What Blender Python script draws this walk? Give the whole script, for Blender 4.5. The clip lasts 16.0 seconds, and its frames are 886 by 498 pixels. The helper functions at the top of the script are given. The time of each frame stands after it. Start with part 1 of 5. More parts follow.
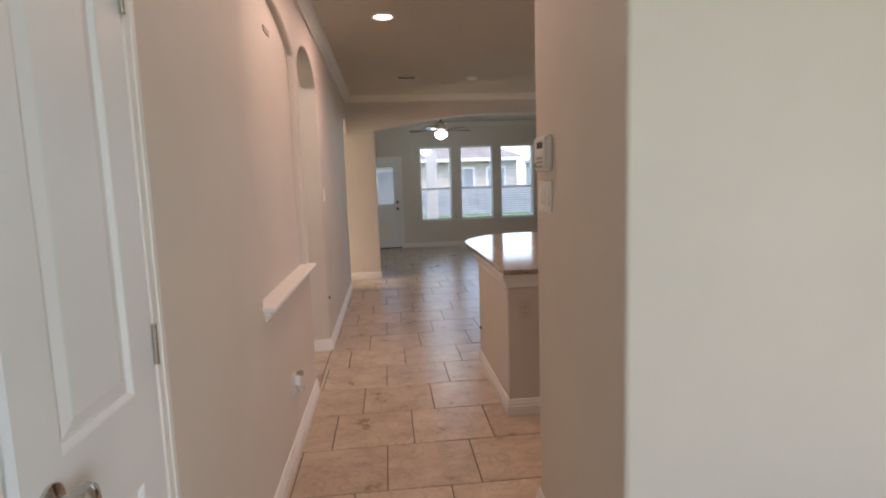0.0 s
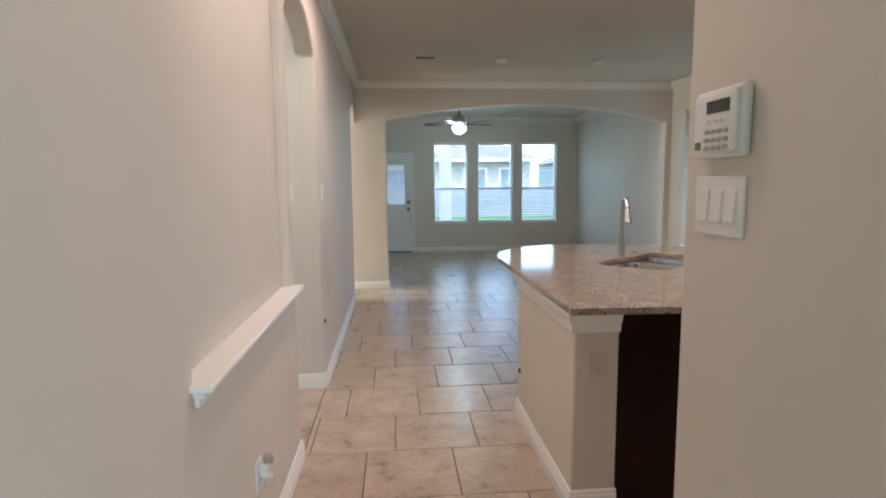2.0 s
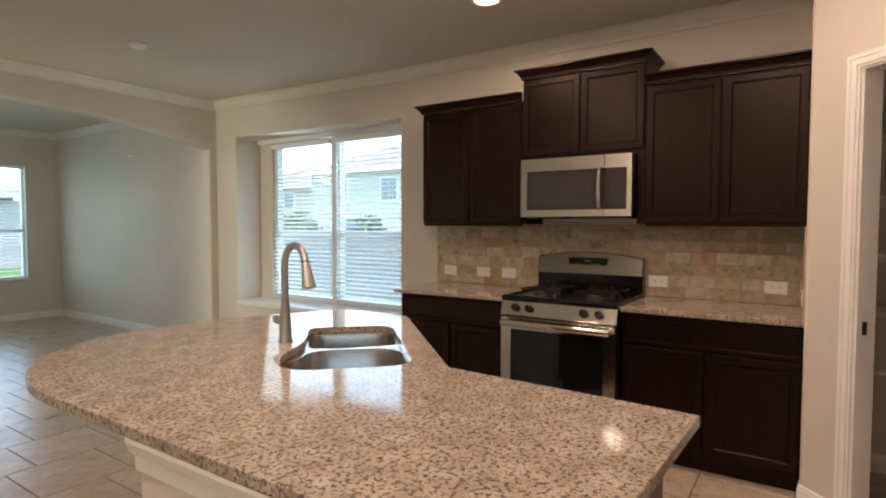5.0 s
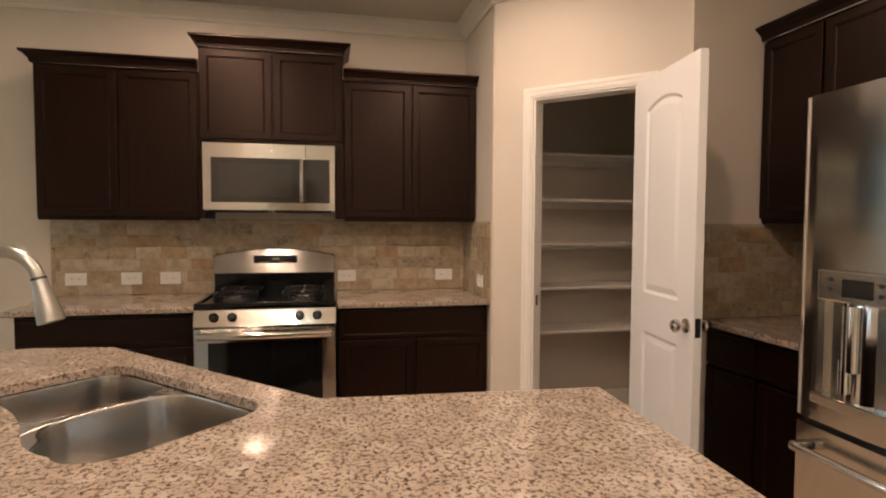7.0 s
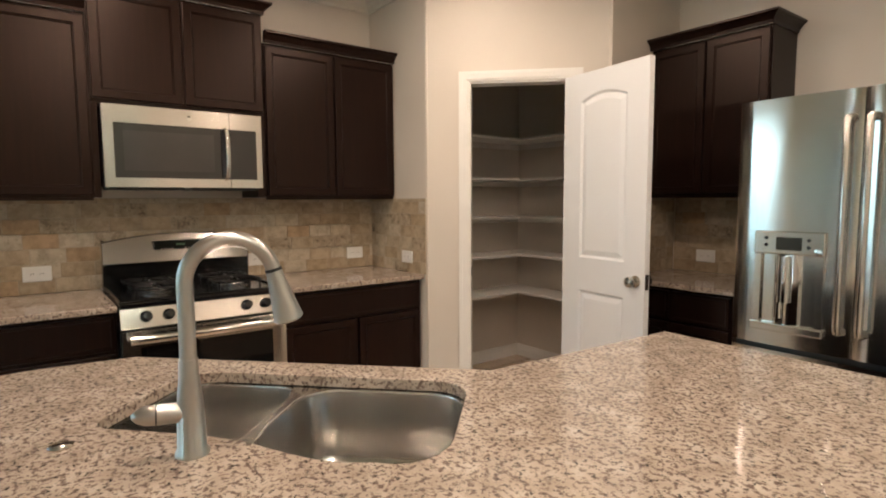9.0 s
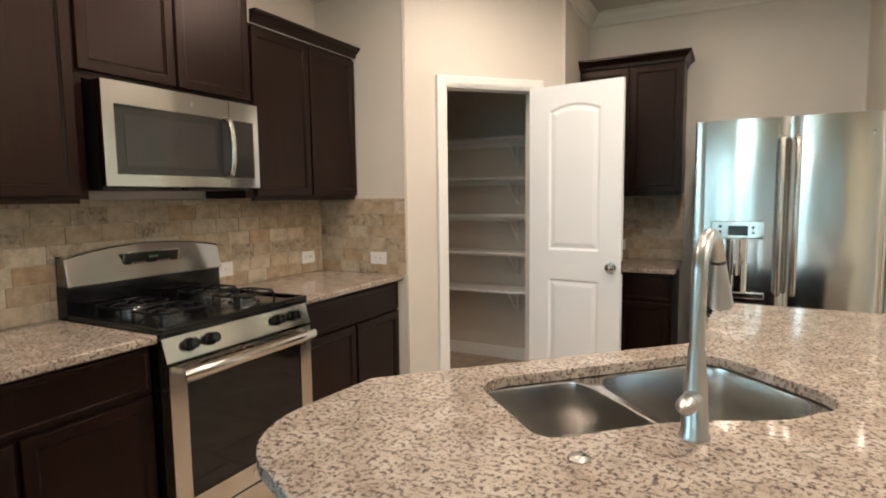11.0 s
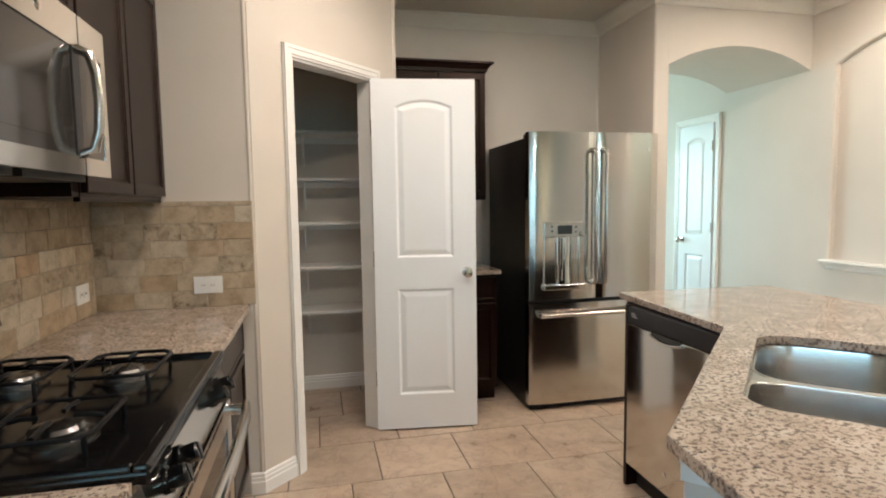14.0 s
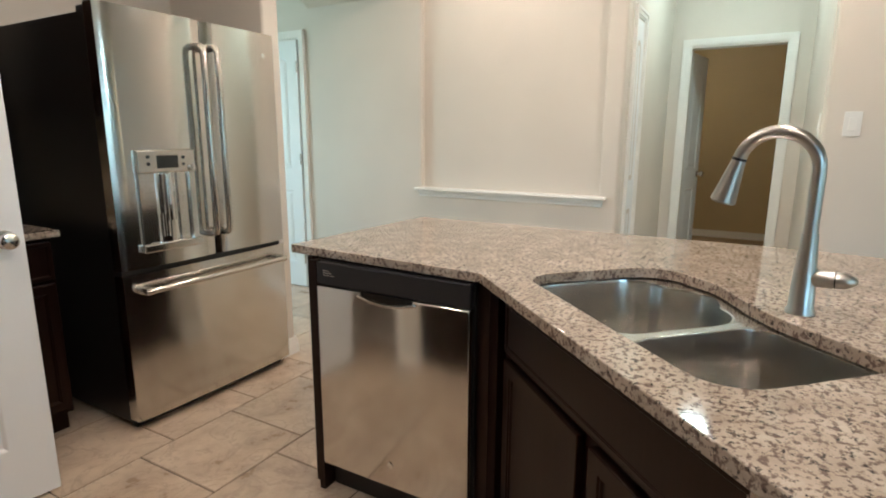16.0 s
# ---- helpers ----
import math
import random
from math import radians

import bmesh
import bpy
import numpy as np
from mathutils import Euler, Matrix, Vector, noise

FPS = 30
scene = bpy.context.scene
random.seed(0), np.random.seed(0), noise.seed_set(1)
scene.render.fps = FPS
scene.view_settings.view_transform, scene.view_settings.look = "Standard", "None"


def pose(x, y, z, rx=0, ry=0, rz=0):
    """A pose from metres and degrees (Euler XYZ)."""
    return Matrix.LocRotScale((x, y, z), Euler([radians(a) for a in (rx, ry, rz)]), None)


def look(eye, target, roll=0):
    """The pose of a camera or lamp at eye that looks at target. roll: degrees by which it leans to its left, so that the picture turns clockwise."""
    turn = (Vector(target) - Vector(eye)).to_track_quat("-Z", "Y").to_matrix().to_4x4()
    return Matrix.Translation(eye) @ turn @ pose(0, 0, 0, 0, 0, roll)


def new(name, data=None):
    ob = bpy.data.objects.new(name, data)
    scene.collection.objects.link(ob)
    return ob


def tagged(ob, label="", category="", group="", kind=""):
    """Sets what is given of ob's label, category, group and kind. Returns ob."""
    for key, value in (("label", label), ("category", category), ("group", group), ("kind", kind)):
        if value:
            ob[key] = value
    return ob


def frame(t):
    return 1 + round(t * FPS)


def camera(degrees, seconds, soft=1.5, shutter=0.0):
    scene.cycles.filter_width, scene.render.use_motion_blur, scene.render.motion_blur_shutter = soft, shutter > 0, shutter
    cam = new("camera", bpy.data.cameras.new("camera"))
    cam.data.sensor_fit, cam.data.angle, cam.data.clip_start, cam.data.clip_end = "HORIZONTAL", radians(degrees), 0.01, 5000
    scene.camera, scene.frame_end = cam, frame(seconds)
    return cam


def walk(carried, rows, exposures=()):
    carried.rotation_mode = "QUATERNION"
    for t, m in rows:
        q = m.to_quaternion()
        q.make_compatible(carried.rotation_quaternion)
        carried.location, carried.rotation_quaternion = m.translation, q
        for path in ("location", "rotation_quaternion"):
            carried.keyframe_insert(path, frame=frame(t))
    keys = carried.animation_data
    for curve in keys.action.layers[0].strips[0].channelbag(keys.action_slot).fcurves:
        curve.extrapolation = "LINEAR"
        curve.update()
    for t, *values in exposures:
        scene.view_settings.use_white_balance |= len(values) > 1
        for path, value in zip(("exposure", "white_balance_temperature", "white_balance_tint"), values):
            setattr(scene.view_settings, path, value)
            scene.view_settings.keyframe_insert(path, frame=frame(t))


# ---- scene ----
cam = camera(77.5, 16.0, soft=2.0)
PATH = [
    (0, (0.296, 0.531, 1.44), (0.491, 2.507, 1.201), -2.0),
    (0.5, (0.243, 0.635, 1.427), (0.505, 2.603, 1.182), -0.8),
    (1, (0.29, 0.908, 1.422), (0.482, 2.884, 1.178), -1.0),
    (1.5, (0.286, 1.199, 1.42), (0.409, 3.181, 1.176), -1.0),
    (2, (0.258, 1.554, 1.424), (0.429, 3.532, 1.187), -0.5),
    (2.5, (0.288, 1.904, 1.399), (0.496, 3.883, 1.194), -0.7),
    (3, (0.31, 2.267, 1.406), (0.605, 4.237, 1.229), -0.9),
    (3.5, (0.273, 2.626, 1.401), (0.803, 4.549, 1.256), -0.6),
    (4, (0.3, 2.955, 1.388), (1.165, 4.755, 1.272), -0.1),
    (4.3, (0.331, 3.13, 1.369), (1.437, 4.794, 1.277), -0.2),
    (4.5, (0.339, 3.204, 1.371), (1.61, 4.745, 1.279), 0.2),
    (5, (0.3, 3.44, 1.391), (1.963, 4.547, 1.306), 0.1),
    (7.4, (0.407, 4.583, 1.374), (2.316, 3.991, 1.288), 0.1),
    (7.5, (0.427, 4.62, 1.362), (2.323, 3.989, 1.278), -0.0),
    (8, (0.549, 4.852, 1.381), (2.366, 4.025, 1.259), -0.1),
    (8.5, (0.614, 5.185, 1.396), (2.323, 4.158, 1.237), -0.1),
    (9, (0.741, 5.445, 1.381), (2.331, 4.244, 1.204), -0.3),
    (9.5, (0.945, 5.691, 1.39), (2.385, 4.316, 1.2), -0.3),
    (12, (2.339, 6.583, 1.395), (2.886, 4.667, 1.224), -1.3),
    (12.5, (2.619, 6.571, 1.381), (2.962, 4.608, 1.212), -1.4),
    (13, (2.934, 6.493, 1.391), (3.014, 4.503, 1.214), -0.9),
    (13.5, (3.141, 6.366, 1.392), (2.967, 4.382, 1.213), -0.7),
    (14, (3.257, 6.121, 1.37), (2.816, 4.177, 1.203), -0.8),
    (14.5, (3.329, 5.824, 1.373), (2.574, 3.98, 1.194), -0.9),
    (15, (3.361, 5.537, 1.366), (2.253, 3.884, 1.168), -0.6),
    (15.5, (3.277, 5.261, 1.332), (1.817, 3.919, 1.075), -0.6),
    (16, (3.237, 5.114, 1.297), (1.534, 4.143, 0.899), 0.2),
]
EXPOSURES = [(0, 1.95, 6600, 33), (1.5, 2.22, 6250, 32), (2.0, 2.34, 5700, 18), (2.5, 2.2, 5600, 18), (3.2, 2.12, 5350, 9), (4.1, 2.36, 5350, 6), (4.5, 2.5, 5800, 12), (5, 2.52, 6600, 19), (7.5, 2.73, 6850, 18), (9, 2.84, 6050, 10), (12, 3.14, 5650, 5), (14, 3.0, 5550, 5), (15.3, 2.83, 5550, 5), (16, 2.76, 5500, 5)]
walk(cam, [(t, look(eye, target, roll)) for t, eye, target, roll in PATH], EXPOSURES)

# ---- world, sun, lamps ----
W_, E_, B_, CEIL = -0.252, 4.22, 13.0, 2.76
world = bpy.data.worlds.new("sky")
scene.world = world
world.use_nodes = True
_n = world.node_tree.nodes
_sky = _n.new("ShaderNodeTexSky")
_sky.sky_type, _sky.sun_disc = "NISHITA", False
_sky.sun_elevation, _sky.sun_rotation = radians(52), radians(200)
_n["Background"].inputs["Strength"].default_value = 0.15
world.node_tree.links.new(_sky.outputs[0], _n["Background"].inputs["Color"])


def lamp(name, kind, energy, colour, m, **settings):
    data = bpy.data.lights.new(name, kind)
    data.energy, data.color = energy, colour
    if "size" in settings:
        data.shape, data.size, data.size_y = settings["shape"], settings["size"], settings.get("size_y", settings["size"])
        data.spread = settings.get("spread", math.pi)
    if "angle" in settings:
        data.angle = settings["angle"]
    ob = new(name, data)
    ob.matrix_world = m
    return ob


lamp("sun", "SUN", 1.3, (1.0, 0.97, 0.93), look((-4, -8, 16), (0, 0, 0)), angle=radians(12))
WARM = (1.0, 0.76, 0.57)
CANS = [(0.334, 5.11), (1.76, 5.11), (3.28, 5.11), (0.334, 3.6), (1.76, 3.6), (2.85, 3.72)]
for cx, cy in CANS:
    lamp("can_lamp", "AREA", 2.6 if cy > 5 else 2.15 if cx < 1 else 1.7, WARM, pose(cx, cy, CEIL - 0.012), shape="DISK", size=0.165)
# daylight through the window of the front room
lamp("front_window_light", "AREA", 17, (0.74, 1.0, 0.94), look((1.9, -2.28, 1.55), (1.3, 3.0, 1.2)), shape="RECTANGLE", size=1.7, size_y=1.5)
# daylight through the kitchen window
lamp("kitchen_window_light", "AREA", 3.2, (0.72, 0.98, 1.0), look((4.66, 7.56, 1.5), (2.0, 6.6, 0.85)), shape="RECTANGLE", size=1.9, size_y=1.7)
# daylight through the living room windows
lamp("living_window_light", "AREA", 4, (0.74, 0.98, 1.0), look((2.36, 13.3, 1.5), (2.36, 8.0, 1.0)), shape="RECTANGLE", size=2.7, size_y=1.7)
# daylight through the window of the west rooms
lamp("west_window_light", "AREA", 21, (1.0, 0.98, 0.76), look((-3.15, 8.7, 1.5), (0, 8.7, 1.2)), shape="RECTANGLE", size=0.6, size_y=1.2)
# vestibule: added fill in place of daylight arriving from another room
lamp("vestibule_fill", "AREA", 1.7, (0.87, 1.0, 0.84), pose(-1.1, 4.86, CEIL - 0.03), shape="DISK", size=0.2)
lamp("bedroom_lamp", "AREA", 1.3, (1.0, 0.8, 0.42), pose(-3.6, 4.6, CEIL - 0.03), shape="DISK", size=0.25)


# ---- materials ----
def material(name):
    m = bpy.data.materials.new(name)
    m.use_nodes = True
    t = m.node_tree
    return m, t, t.nodes["Principled BSDF"]


def node(t, kind, **values):
    n = t.nodes.new(kind)
    for k, v in values.items():
        n.inputs[k.replace("_", " ")].default_value = v
    return n


def coords(t, stretch=(1, 1, 1), space="Object"):
    tc = t.nodes.new("ShaderNodeTexCoord")
    mp = t.nodes.new("ShaderNodeMapping")
    mp.inputs["Scale"].default_value = stretch
    t.links.new(tc.outputs[space], mp.inputs["Vector"])
    return mp.outputs["Vector"]


def noise_tex(t, vector, scale, detail=4.0, rough=0.55):
    n = node(t, "ShaderNodeTexNoise", Scale=scale, Detail=detail, Roughness=rough)
    t.links.new(vector, n.inputs["Vector"])
    return n.outputs["Fac"]


def ramp(t, fac, stops, kind="LINEAR"):
    r = t.nodes.new("ShaderNodeValToRGB")
    r.color_ramp.interpolation = kind
    el = r.color_ramp.elements
    while len(el) < len(stops):
        el.new(0.5)
    for e, (p, c) in zip(el, stops):
        e.position, e.color = p, (*c, 1)
    t.links.new(fac, r.inputs["Fac"])
    return r.outputs["Color"]


def mix(t, a, b, fac, mode="MIX"):
    m = t.nodes.new("ShaderNodeMix")
    m.data_type, m.blend_type = "RGBA", mode
    for v, s in ((fac, m.inputs[0]), (a, m.inputs[6]), (b, m.inputs[7])):
        if isinstance(v, (int, float)):
            s.default_value = v
        elif isinstance(v, tuple):
            s.default_value = (*v, 1)
        else:
            t.links.new(v, s)
    return m.outputs[2]


def bump(t, b, height, strength, distance=0.002):
    n = node(t, "ShaderNodeBump", Strength=strength, Distance=distance)
    t.links.new(height, n.inputs["Height"])
    t.links.new(n.outputs["Normal"], b.inputs["Normal"])


def shade(c, k):
    return tuple(min(1.0, v * k) for v in c)


def paint(name, colour, rough=0.6, peel=0.25):
    m, t, b = material(name)
    v = coords(t)
    big, fine = noise_tex(t, v, 1.3, 3), noise_tex(t, v, 160, 2)
    t.links.new(ramp(t, big, [(0.3, shade(colour, 0.95)), (0.7, shade(colour, 1.03))]), b.inputs["Base Color"])
    b.inputs["Roughness"].default_value = rough
    bump(t, b, fine, peel, 0.0015)
    return m


def plain(name, colour, rough=0.4, metal=0.0, grain=0.0, stretch=(1, 1, 1), scale=200, wear=0.06):
    m, t, b = material(name)
    v = coords(t, stretch)
    n = noise_tex(t, v, scale, 3)
    t.links.new(ramp(t, noise_tex(t, v, max(2.0, scale / 20), 3), [(0.3, shade(colour, 1 - wear)), (0.7, shade(colour, 1 + wear))]), b.inputs["Base Color"])
    b.inputs["Metallic"].default_value = metal
    r = node(t, "ShaderNodeMapRange", To_Min=max(0.02, rough - 0.05), To_Max=rough + 0.05)
    t.links.new(n, r.inputs["Value"])
    t.links.new(r.outputs["Result"], b.inputs["Roughness"])
    if grain:
        bump(t, b, n, grain, 0.001)
    return m


def stainless(name, colour=(0.63, 0.605, 0.565), rough=0.135):
    m, t, b = material(name)
    n = noise_tex(t, coords(t), 2.3, 3)
    slow = noise_tex(t, coords(t, (1, 1, 0.35)), 3.2, 2)
    t.links.new(ramp(t, n, [(0.2, shade(colour, 0.96)), (0.8, shade(colour, 1.03))]), b.inputs["Base Color"])
    b.inputs["Metallic"].default_value = 1.0
    b.inputs["Anisotropic"].default_value, b.inputs["Anisotropic Rotation"].default_value = 0.6, 0.25
    tan = t.nodes.new("ShaderNodeTangent")
    tan.direction_type, tan.axis = "RADIAL", "Z"
    t.links.new(tan.outputs[0], b.inputs["Tangent"])
    r = node(t, "ShaderNodeMapRange", To_Min=rough - 0.03, To_Max=rough + 0.05)
    t.links.new(n, r.inputs["Value"])
    t.links.new(r.outputs["Result"], b.inputs["Roughness"])
    bump(t, b, slow, 0.4, 0.008)
    return m


def granite():
    m, t, b = material("granite")
    v = coords(t, (1, 1, 1))
    cloud = noise_tex(t, v, 14, 4)
    base = ramp(t, cloud, [(0.3, (0.31, 0.25, 0.197)), (0.55, (0.42, 0.35, 0.285)), (0.75, (0.51, 0.446, 0.376))])
    brown = ramp(t, noise_tex(t, v, 82, 3, 0.6), [(0.51, (0, 0, 0)), (0.6, (1, 1, 1))])
    c = mix(t, base, (0.155, 0.114, 0.094), brown)
    vo = node(t, "ShaderNodeTexVoronoi", Scale=185.0)
    t.links.new(v, vo.inputs["Vector"])
    pale = ramp(t, vo.outputs["Distance"], [(0.12, (1, 1, 1)), (0.22, (0, 0, 0))])
    pale2 = mix(t, (0, 0, 0), pale, ramp(t, noise_tex(t, v, 30, 2), [(0.5, (0, 0, 0)), (0.62, (1, 1, 1))]))
    c = mix(t, c, (0.56, 0.51, 0.44), pale2)
    dark = ramp(t, noise_tex(t, v, 108, 3, 0.65), [(0.585, (0, 0, 0)), (0.65, (1, 1, 1))])
    c = mix(t, c, (0.04, 0.035, 0.033), dark)
    t.links.new(c, b.inputs["Base Color"])
    b.inputs["Roughness"].default_value = 0.08
    b.inputs["Specular IOR Level"].default_value = 0.36
    return m


def espresso():
    m, t, b = material("espresso_wood")
    v = coords(t, (14, 14, 0.8))
    g = noise_tex(t, v, 5, 5, 0.6)
    t.links.new(ramp(t, g, [(0.25, (0.0042, 0.0015, 0.0011)), (0.5, (0.007, 0.0025, 0.0018)), (0.8, (0.013, 0.0048, 0.0033))]), b.inputs["Base Color"])
    b.inputs["Roughness"].default_value = 0.33
    b.inputs["Specular IOR Level"].default_value = 0.27
    b.inputs["Specular Tint"].default_value = (1.0, 0.76, 0.64, 1)
    bump(t, b, g, 0.06, 0.001)
    return m


def floor_tile():
    m, t, b = material("porcelain_floor_tile")
    info = t.nodes.new("ShaderNodeObjectInfo")
    v = coords(t)
    add = t.nodes.new("ShaderNodeVectorMath")
    add.operation = "MULTIPLY_ADD"
    t.links.new(info.outputs["Random"], add.inputs[0])
    add.inputs[1].default_value = (37, 19, 11)
    t.links.new(v, add.inputs[2])
    vv = add.outputs["Vector"]
    a, f = noise_tex(t, vv, 6, 6, 0.62), noise_tex(t, vv, 60, 4, 0.6)
    c = ramp(t, a, [(0.3, (0.4, 0.305, 0.222)), (0.46, (0.5, 0.392, 0.294)), (0.58, (0.565, 0.455, 0.345)), (0.72, (0.62, 0.51, 0.4))])
    vein = node(t, "ShaderNodeTexNoise", Scale=4.5, Detail=5.0, Roughness=0.6, Distortion=1.6)
    t.links.new(vv, vein.inputs["Vector"])
    c = mix(t, c, (0.3, 0.225, 0.165), mix(t, (0, 0, 0), ramp(t, vein.outputs["Fac"], [(0.47, (0, 0, 0)), (0.5, (1, 1, 1)), (0.53, (0, 0, 0))]), 0.45))
    c = mix(t, c, ramp(t, f, [(0.25, (0.8, 0.78, 0.76)), (0.7, (1, 1, 1))]), 0.3, "MULTIPLY")
    tone = ramp(t, info.outputs["Random"], [(0.0, (0.9, 0.9, 0.9)), (1.0, (1.06, 1.05, 1.04))])
    c = mix(t, c, tone, 1.0, "MULTIPLY")
    t.links.new(c, b.inputs["Base Color"])
    r = node(t, "ShaderNodeMapRange", To_Min=0.26, To_Max=0.3)
    t.links.new(a, r.inputs["Value"])
    t.links.new(r.outputs["Result"], b.inputs["Roughness"])
    bump(t, b, f, 0.05, 0.0015)
    return m


def travertine():
    m, t, b = material("travertine_tile")
    info = t.nodes.new("ShaderNodeObjectInfo")
    v = coords(t)
    add = t.nodes.new("ShaderNodeVectorMath")
    add.operation = "MULTIPLY_ADD"
    t.links.new(info.outputs["Random"], add.inputs[0])
    add.inputs[1].default_value = (53, 29, 17)
    t.links.new(v, add.inputs[2])
    vv = add.outputs["Vector"]
    tone = ramp(t, info.outputs["Random"], [(0.0, (0.44, 0.355, 0.245)), (0.2, (0.5, 0.425, 0.315)), (0.42, (0.465, 0.385, 0.275)), (0.62, (0.52, 0.46, 0.36)), (0.8, (0.43, 0.34, 0.225)), (0.88, (0.43, 0.315, 0.195)), (0.92, (0.46, 0.39, 0.29))], "CONSTANT")
    a, f = noise_tex(t, vv, 16, 5, 0.65), noise_tex(t, vv, 70, 4, 0.6)
    c = mix(t, tone, ramp(t, a, [(0.3, (0.6, 0.55, 0.48)), (0.6, (1.04, 1.0, 0.96))]), 0.9, "MULTIPLY")
    mark = ramp(t, noise_tex(t, vv, 28, 5, 0.7), [(0.5, (1, 1, 1)), (0.66, (0.42, 0.38, 0.34))])
    some = ramp(t, info.outputs["Random"], [(0.0, (0, 0, 0)), (0.92, (1, 1, 1))], "CONSTANT")
    c = mix(t, c, mix(t, (1, 1, 1), mark, some), 1.0, "MULTIPLY")
    pits = ramp(t, f, [(0.28, (0.25, 0.2, 0.16)), (0.38, (1, 1, 1))])
    c = mix(t, c, pits, 0.6, "MULTIPLY")
    t.links.new(c, b.inputs["Base Color"])
    b.inputs["Roughness"].default_value = 0.5
    bump(t, b, f, 0.4, 0.002)
    return m


def glow(name, colour, strength):
    m, t, b = material(name)
    b.inputs["Base Color"].default_value = (*colour, 1)
    b.inputs["Emission Color"].default_value = (*colour, 1)
    b.inputs["Emission Strength"].default_value = strength
    return m


def clear_glass():
    m = bpy.data.materials.new("window_glass")
    m.use_nodes = True
    t = m.node_tree
    t.nodes.clear()
    o, g, tr = t.nodes.new("ShaderNodeOutputMaterial"), node(t, "ShaderNodeBsdfGlossy", Roughness=0.02), node(t, "ShaderNodeBsdfTransparent", Color=(0.9, 0.97, 0.97, 1))
    mx = node(t, "ShaderNodeMixShader", Fac=0.06)
    t.links.new(tr.outputs[0], mx.inputs[1])
    t.links.new(g.outputs[0], mx.inputs[2])
    t.links.new(mx.outputs[0], o.inputs["Surface"])
    return m


def grass_mat():
    m, t, b = material("lawn_grass")
    v = coords(t)
    t.links.new(ramp(t, noise_tex(t, v, 9, 6, 0.7), [(0.3, (0.06, 0.13, 0.03)), (0.7, (0.13, 0.24, 0.06))]), b.inputs["Base Color"])
    b.inputs["Roughness"].default_value = 0.9
    bump(t, b, noise_tex(t, v, 60, 4), 0.8, 0.02)
    return m


WALL = paint("beige_wall_paint", (0.66, 0.6, 0.525))
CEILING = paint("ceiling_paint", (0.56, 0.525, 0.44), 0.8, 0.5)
ROOM = paint("tan_bedroom_paint", (0.5, 0.38, 0.21))
CREAM = plain("cream_trim_paint", (0.71, 0.67, 0.59), 0.4, wear=0.02)
TRIM = plain("white_trim_paint", (0.82, 0.8, 0.76), 0.32, wear=0.02)
DOORW = plain("white_door_paint", (0.8, 0.815, 0.825), 0.36, scale=30, wear=0.015)
GROUT = plain("grout", (0.14, 0.108, 0.08), 0.85, grain=0.3)
TILE, TRAV = floor_tile(), travertine()
TGROUT = plain("tile_grout", (0.44, 0.38, 0.29), 0.85, grain=0.3)
GRANITE, WOOD = granite(), espresso()
STEEL = stainless("stainless_steel")
STEELV = stainless("brushed_steel_sink", (0.58, 0.56, 0.53), 0.19)
STEELV.node_tree.nodes["Principled BSDF"].inputs["Anisotropic"].default_value = 0.0
CHROME = plain("satin_nickel", (0.58, 0.55, 0.51), 0.2, 1.0)
NICKEL = plain("matte_nickel", (0.5, 0.485, 0.455), 0.3, 1.0)
MIRROR = plain("polished_steel", (0.7, 0.69, 0.67), 0.08, 1.0)
BLACK = plain("black_enamel", (0.004, 0.004, 0.0045), 0.14, wear=0.1)
CAPS = plain("steel_burner_cap", (0.3, 0.29, 0.28), 0.25, 1.0)
IRON = plain("cast_iron", (0.005, 0.005, 0.0055), 0.38, grain=0.08)
IRON.node_tree.nodes["Principled BSDF"].inputs["Specular IOR Level"].default_value = 0.22
SIDE = plain("black_textured_side", (0.007, 0.006, 0.0055), 0.42, grain=0.2)
DARKGLASS = plain("dark_oven_glass", (0.006, 0.006, 0.006), 0.05, wear=0.02)
# neighbours' panes: haze over the outdoor view is put into this pale colour
HOUSEGLASS = plain("pale_hazed_glass", (0.2, 0.25, 0.28), 0.08, wear=0.05)
# darker steel: the backguard's reflection of a dim ceiling is put into its colour
DARKSTEEL = stainless("darkened_steel", (0.36, 0.345, 0.325), 0.13)
MWGLASS = plain("grey_microwave_glass", (0.03, 0.027, 0.025), 0.06, wear=0.02)
MWSCREEN = plain("grey_microwave_screen", (0.038, 0.035, 0.032), 0.07, wear=0.04)
GREYPLASTIC = plain("charcoal_plastic", (0.014, 0.014, 0.016), 0.4)
PLASTIC = plain("white_plastic", (0.8, 0.79, 0.76), 0.35, wear=0.02)
ALMOND = plain("almond_plastic", (0.62, 0.53, 0.44), 0.4, wear=0.03)
RUBBER = plain("grey_rubber_key", (0.42, 0.42, 0.41), 0.5)
BEIGEPL = plain("taupe_plastic", (0.35, 0.28, 0.23), 0.5)
SCREEN = plain("dark_screen", (0.02, 0.022, 0.02), 0.12)
GREEN = plain("green_button", (0.12, 0.22, 0.12), 0.4)
BLIND = plain("white_blind_slat", (0.8, 0.81, 0.8), 0.45, wear=0.02)
VINYL = plain("white_vinyl_frame", (0.78, 0.79, 0.78), 0.4, wear=0.02)
GLASS = clear_glass()
GRASS = grass_mat()
FENCE = plain("weathered_cedar", (0.27, 0.27, 0.28), 0.8, grain=0.4, stretch=(12, 12, 1), scale=12, wear=0.3)
STONE = plain("pale_limestone", (0.5, 0.45, 0.37), 0.85, grain=0.5, scale=20, wear=0.2)
SIDING = plain("painted_siding", (0.55, 0.52, 0.47), 0.75, scale=30, wear=0.08)
